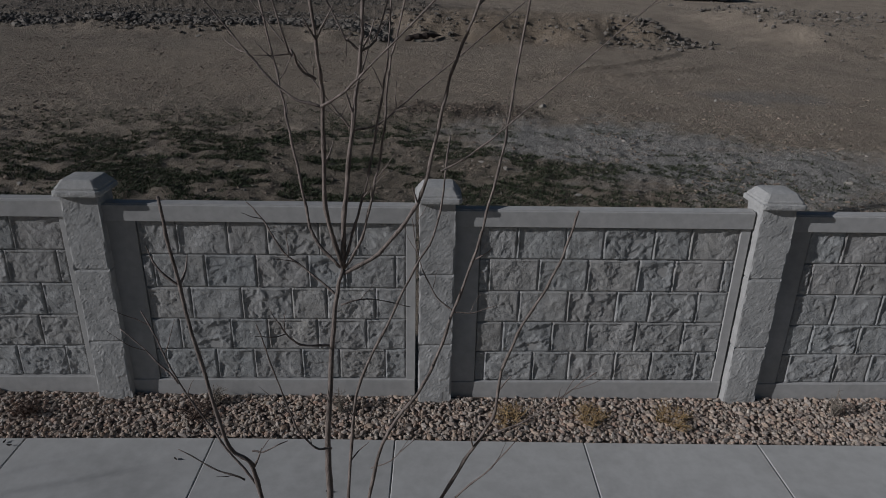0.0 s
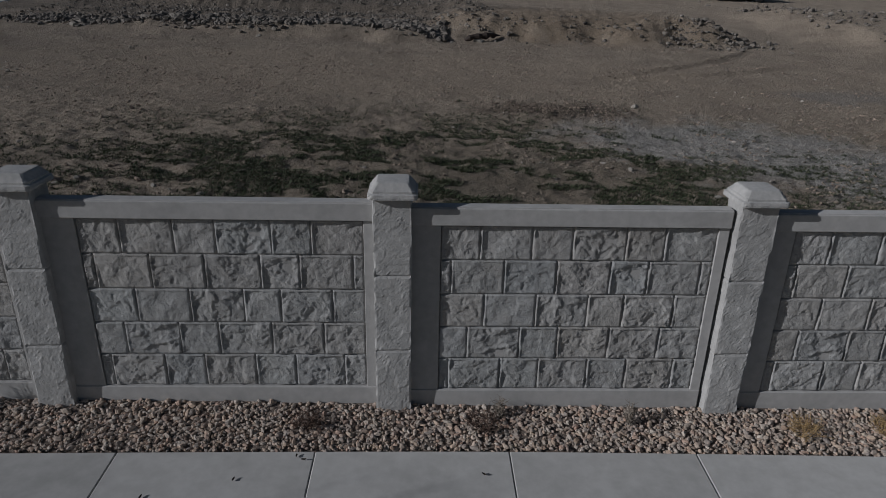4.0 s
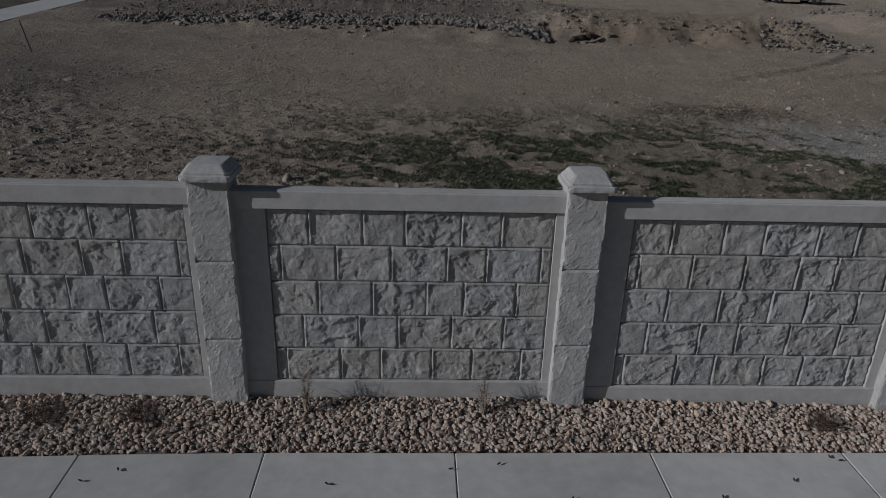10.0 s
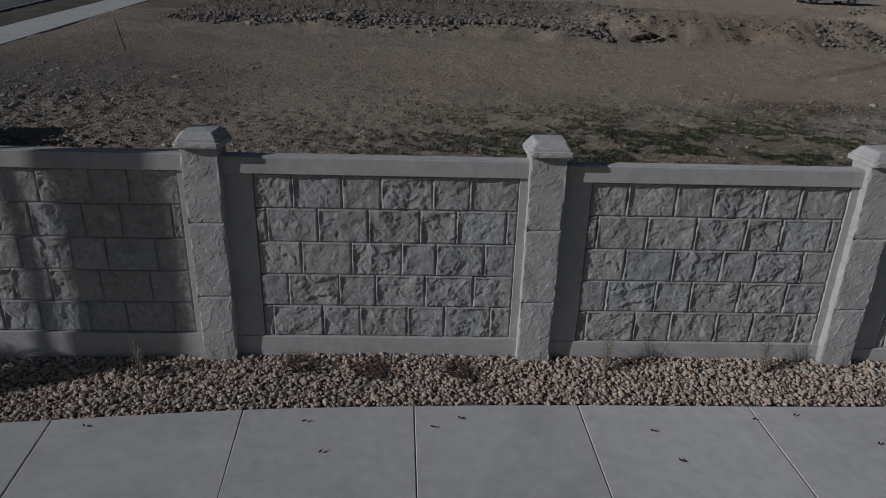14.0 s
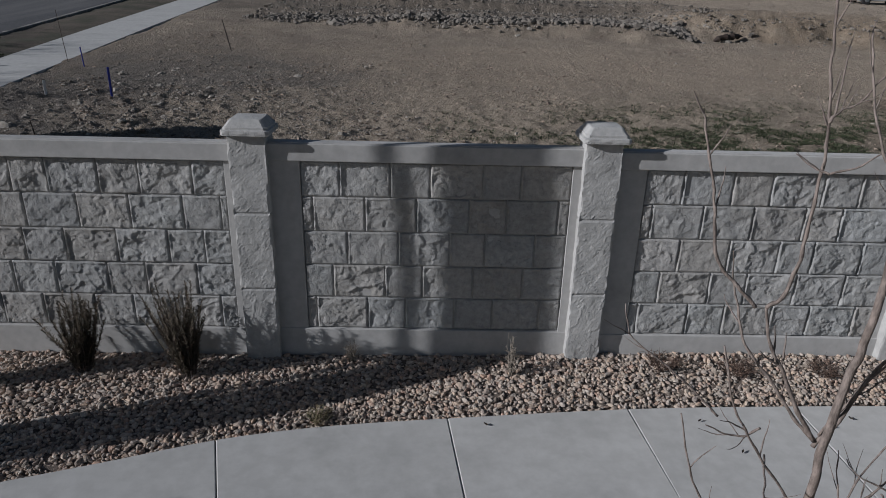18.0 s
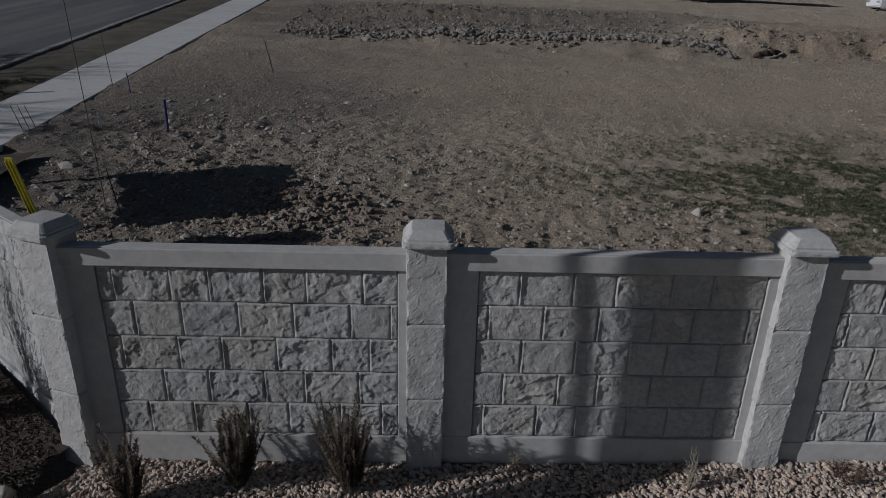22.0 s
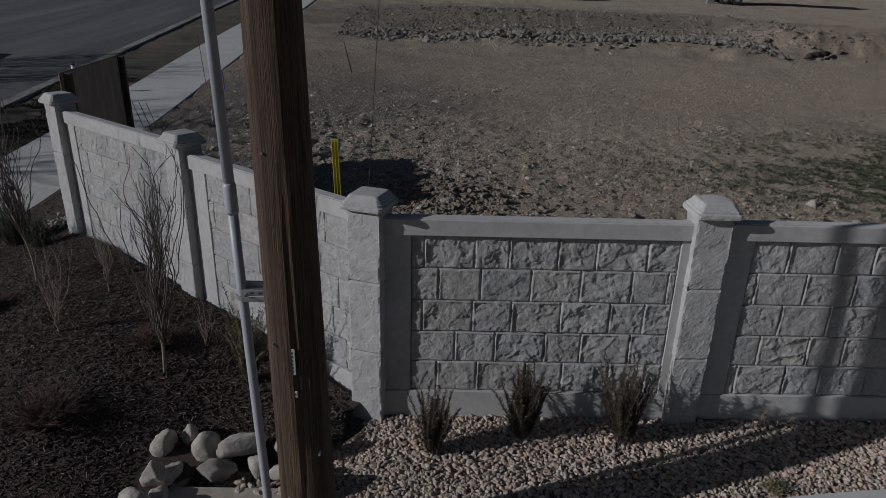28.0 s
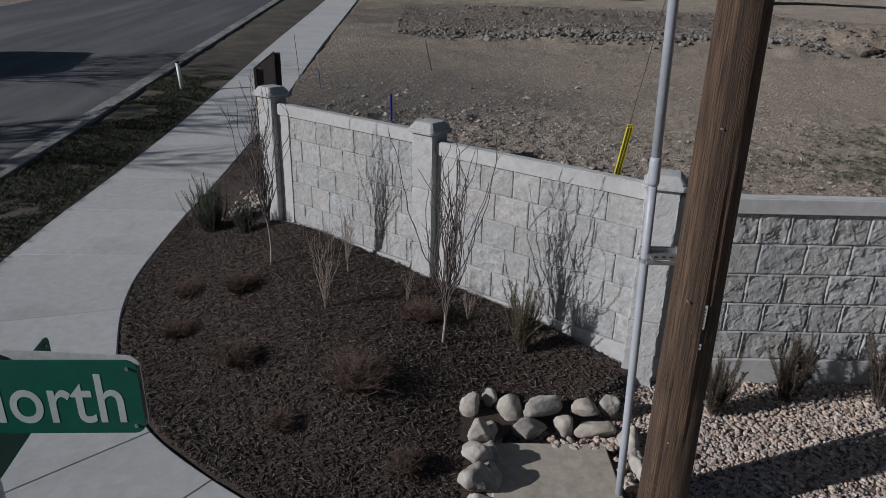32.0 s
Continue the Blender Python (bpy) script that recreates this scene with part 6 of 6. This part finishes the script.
while len(at) < 28000:
    x, y = rng.normal(-1.0, 2.6), 4.5 + abs(rng.normal(3.5, 3.2))
    if x < left_edge(y) + 0.1 or behind_bed(x, y) or y < 3.4:
        continue
    at.append((x, y, ground_z(x, y)))
    size.append(rng.choice([0.007, 0.012, 0.018, 0.034], p=[0.46, 0.35, 0.14, 0.05]) * rng.uniform(0.8, 1.3))
heap("loose_stones", at, size, GRAIN, M_GRIT, "small loose stones strewn over the bare soil", "stones", flat=0.7)
at, size = [], []
while len(at) < 10500:
    u = rng.uniform()
    if u < 0.52:
        x = 14.8 - 15 * rng.uniform() ** 2.1
        y = rng.normal(24.4 + 0.25 * math.sin(x * 0.7), 0.42)
        s = 0.035 + 0.12 * rng.uniform() ** 3.5
    elif u < 0.60:
        x, y = rng.normal(-1.6, 0.9), rng.normal(25.6, 0.7)
        s = 0.03 + 0.09 * rng.uniform() ** 3
    elif u < 0.63:
        x, y = rng.normal(26.4, 1.2), rng.normal(25.2, 0.9)
        s = 0.03 + 0.11 * rng.uniform() ** 3
    elif u < 0.67:
        x, y = rng.uniform(15, 26), rng.normal(24.7, 0.5)
        s = 0.02 + 0.08 * rng.uniform() ** 4
    elif u < 0.72:
        x, y = rng.uniform(33, 42), rng.normal(33, 5)
        s = 0.04 + 0.12 * rng.uniform() ** 3
    else:
        x, y = rng.uniform(-4, 17), rng.uniform(25, 36)
        s = 0.025 + 0.07 * rng.uniform() ** 3
    at.append((x, y, ground_z(x, y) + rng.uniform(-0.03, 0.05)))
    size.append(s)
heap("rubble_bank", at, size, GRAIN, M_RUBBLE, "long low bank of broken grey rubble across the plot", "rubble", flat=0.85)
at, size = [], []
while len(at) < 4300:
    if len(at) > 3400:
        x, y = (rng.uniform(15.6, 19.4), rng.normal(12.4, 0.45)) if rng.uniform() < 0.7 else (rng.uniform(8, 22), rng.normal(7, 1.6))
        at.append((x, y, ground_z(x, y)))
        size.append(0.010 + 0.032 * rng.uniform() ** 2.5)
        continue
    x, y = rng.uniform(-2.5, 9), 3.0 + rng.exponential(1.3)
    if rng.uniform() < 0.35:
        x, y = rng.normal(0.6, 0.7), rng.normal(6.2, 0.6)
    if y < 2.6 or (Vector((x, y, 0)) - Vector((0, 0.3, 0))).dot(D_OUT) > -0.3:
        continue
    at.append((x, y, ground_z(x, y)))
    size.append(0.012 + 0.055 * rng.uniform() ** 2.5)
heap("soil_clods", at, size, GRAIN, M_DARKCLOD, "crumbly brown soil clods behind the wall", "soil", flat=0.8)


at, size = [], []
while len(at) < 16000:
    x, y = rng.uniform(-5.5, 30), 4.0 + 19 * rng.uniform() ** 1.3
    if behind_bed(x, y) or x < left_edge(y) + 0.1 or fbm(x, y, 0.5, 4, 33.0) + 0.35 * fbm(x, y, 2.0, 3, 3.0) < 0.06 + 0.1 * ease(13, 18, y):
        continue
    at.append((x, y, ground_z(x, y) - 0.004))
    size.append(0.010 + 0.035 * rng.uniform() ** 3)
heap("crumbs_of_soil", at, size, GRAIN, M_CLOD, "small crumbled lumps of soil over the plot", "soil", flat=0.7)


def blades(spots, high, material, name, label, category, per=5):
    v, f = [], []
    rnd = random.Random(77)
    for x, y, z, s in spots:
        for k in range(per):
            a = rnd.uniform(0, 2 * math.pi)
            out = Vector((math.cos(a), math.sin(a), 0))
            side = Vector((-out.y, out.x, 0)) * 0.004 * s
            p = Vector((x, y, z - 0.005)) + out * rnd.uniform(0, 0.03) * s
            h = high * s * rnd.uniform(0.5, 1.2)
            lean = rnd.uniform(0.3, 1.3)
            n0 = len(v)
            v += [p - side, p + side, p + out * h * 0.4 * lean + Vector((0, 0, h * 0.65)) + side * 0.7, p + out * h * lean + Vector((0, 0, h))]
            f.append((n0, n0 + 1, n0 + 2))
            f.append((n0, n0 + 2, n0 + 3))
    return tagged(part(name, (v, f), material), label, category, kind="stuff")


spots = []
while len(spots) < 40000:
    u = rng.uniform()
    if u < 0.16:
        x, y = rng.uniform(-2, 22), rng.normal(9.0, 2.6)
        if y < 3.2 or behind_bed(x, y) or fbm(x, y, 1.4, 3, 2.0) < -0.1:
            continue
        spots.append((x, y, ground_z(x, y), rng.uniform(0.35, 0.9)))
        continue
    x, y = rng.normal(14.2, 4.4), rng.normal(7.7, 1.8)
    if y < 3 or x < 4 or fbm(x * 0.6, y, 0.9, 4, 12.0) + 0.8 * fbm(x * 0.6, y, 3.0, 3, 2.0) < -0.06:
        continue
    spots.append((x, y, ground_z(x, y), rng.uniform(0.6, 1.8)))
blades(spots, 0.033, M_GRASS, "weeds", "sparse low green weeds on the bare plot", "weeds", 4)
spots = []
while len(spots) < 9500:
    y = rng.uniform(2, 15)
    a, b = lawn_side(y)
    x = rng.uniform(b + 0.05, a - 0.06)
    if fbm(x, y, 0.5, 3, 21.0) < -0.5 + 0.12 * max(0, y - 8.5):
        continue
    spots.append((x, y, street_z(y) + 0.02, rng.uniform(0.7, 1.7)))
blades(spots, 0.034, M_LAWN, "verge_grass", "patchy winter grass on the verge", "grass")

# ---- driftwood, vehicles and far trees ----
rnd = random.Random(9)
log = wander((15.6, 23.35, ground_z(15.6, 23.35) + 0.08), (1, 0.12, 0.03), 1.7, 9, 0.01, 0.24, rnd)
log_ob = tagged(part("log", tube(log, [0.05, 0.13, 0.09, 0.14, 0.10, 0.15, 0.07, 0.11, 0.05, 0.02], 9), M_RUST), "dark weathered log lying at the foot of the soil mound", "log")


def wheel(x, y, z, r, parent):
    w = part("wheel", tube([(x, y - 0.11, z), (x, y - 0.09, z), (x, y + 0.09, z), (x, y + 0.11, z)], [r * 0.93, r, r, r * 0.93], 24), M_RUBBER, parent, "black tyre")
    part("rim", tube([(x, y - 0.12, z), (x, y - 0.10, z)], [r * 0.5, r * 0.58], 18), M_STEEL, w)
    return w


CAR_SIDE = [(0.0, 0.35), (0.05, 0.75), (0.9, 0.92), (1.7, 1.42), (3.2, 1.45), (4.0, 1.0), (4.4, 0.95), (4.5, 0.4), (4.3, 0.25), (0.3, 0.22)]
VAN_SIDE = [(0.0, 0.35), (0.02, 1.0), (0.7, 1.25), (1.35, 2.05), (1.7, 2.2), (5.1, 2.2), (5.2, 2.0), (5.22, 0.4), (5.0, 0.3), (0.3, 0.28)]


def vehicle(label, at, profile, wide, axles, glass, category="car"):
    """A closed body on four wheels with side windows and lamps."""
    car = thing("parked_car" if category == "car" else "unseen_van", label, category, at=at)
    bm = bmesh.new()
    a = [bm.verts.new((x, 0, z)) for x, z in profile]
    b = [bm.verts.new((x, wide, z)) for x, z in profile]
    bm.faces.new(a)
    bm.faces.new(b[::-1])
    for k in range(len(profile)):
        bm.faces.new((a[k - 1], b[k - 1], b[k], a[k]))
    bmesh.ops.recalc_face_normals(bm, faces=bm.faces[:])
    bmesh.ops.bevel(bm, geom=bm.edges[:], offset=0.06, segments=2, affect="EDGES")
    body = part("body", bm, M_CARPAINT, car)
    for x in axles:
        for y in (0.02, wide - 0.02):
            wheel(x, y, 0.32, 0.32, car)
    for y in (-0.006, wide - 0.006):
        for x0, x1, z0, z1 in glass:
            part("window", box(x0, x1, y, y + 0.012, z0, z1, 0.004), M_DARKGLASS, body, "dark side window")
    for y in (0.15, wide - 0.45):
        part("headlight", box(0.0, 0.06, y, y + 0.30, 0.6, 0.72, 0.015), M_STEEL, car)
        part("taillight", box(profile[7][0] - 0.04, profile[7][0] + 0.01, y, y + 0.28, 0.7, 0.85, 0.01), M_DARKMARK, car)
    return car


CAR_GLASS = [(1.55, 2.4, 0.98, 1.30), (2.48, 3.3, 0.98, 1.30)]
vehicle("pale silver car parked far across the plot", pose(34.6, 46.3, ground_z(35.0, 46.0) + 0.02), CAR_SIDE, 1.75, (0.85, 3.65), CAR_GLASS)
vehicle("pale car parked beyond the rubble", pose(6.6, 46.3, ground_z(8.0, 46.0) + 0.02), CAR_SIDE, 1.75, (0.85, 3.65), CAR_GLASS)
# Stands out of view; added to throw a sharp shadow across the road.
vehicle("unseen white delivery van, added to cast a dark shadow on the road", pose(-18.3, 12.4, street_z(14.5) - 0.02, 0, 0, 94), VAN_SIDE, 2.0, (0.95, 4.2), [(1.35, 2.2, 1.2, 1.85)], "van")
zt = ground_z(25.0, 49.0)
trailer = thing("flatbed_trailer", "long dark flatbed trailer standing far across the plot", "trailer", at=pose(20.3, 49.0, zt))
part("deck", box(0.0, 10.5, -1.1, 1.1, 0.72, 0.95, 0.03), M_RUBBER, trailer)
part("side_board", box(0.0, 10.5, -1.14, -1.1, 0.95, 1.5, 0.01), M_RUST, trailer)
part("landing_leg", box(0.2, 0.75, -0.9, -0.6, 0.0, 0.75, 0.02), M_STEEL, trailer)
for x in (1.5, 2.4):
    for y in (-1.0, 1.0):
        wheel(x, y, 0.38, 0.38, trailer)


def far_tree(x, y, z, height, label, seed):
    """A large leafless tree: trunk, forking limbs, fine branches."""
    rnd = random.Random(seed)
    t = thing("bare_tree", label, "tree", "bare trees across the street", at=pose(x, y, z))
    trunk = wander((0, 0, -0.2), (0.03, 0.02, 1), height * 0.35, 6, 0.02, 0.03, rnd)
    part("trunk", tube(trunk, [0.20 - 0.012 * k for k in range(len(trunk))], 12), M_TWIG, t, smooth=True)
    for k in range(9):
        a = k * 2.4
        q = wander(trunk[-1 - (k % 3)], (math.cos(a) * 0.8, math.sin(a) * 0.8, 1), height * rnd.uniform(0.4, 0.62), 10, 0.03, 0.08, rnd)
        ob = part("limb", tube(q, [0.085 - 0.007 * j for j in range(len(q))], 8), M_TWIG, t, smooth=True)
        for i in range(3, len(q), 1):
            for s in range(4):
                b = rnd.uniform(0, 6.28)
                g = wander(q[i], (math.cos(b), math.sin(b), 0.7), height * rnd.uniform(0.12, 0.22), 6, 0.02, 0.13, rnd)
                part("branch", tube(g, [0.030 - 0.004 * j for j in range(len(g))], 5), M_TWIG, ob)
    return t


far_tree(-21.5, 5.0, 0.2, 8.5, "large leafless tree beyond the street", 4)
far_tree(-25.5, 12.0, 0.7, 9.5, "tall leafless tree beyond the street", 5)

# ---- single pebbles at the pavement's edge ----
for k, (p, s) in enumerate(near_at):
    share("pebble", pebble_meshes[k % 8], gravel_strip, pose(*p, 0, 0, (k * 47) % 360) @ Matrix.Scale(s, 4))
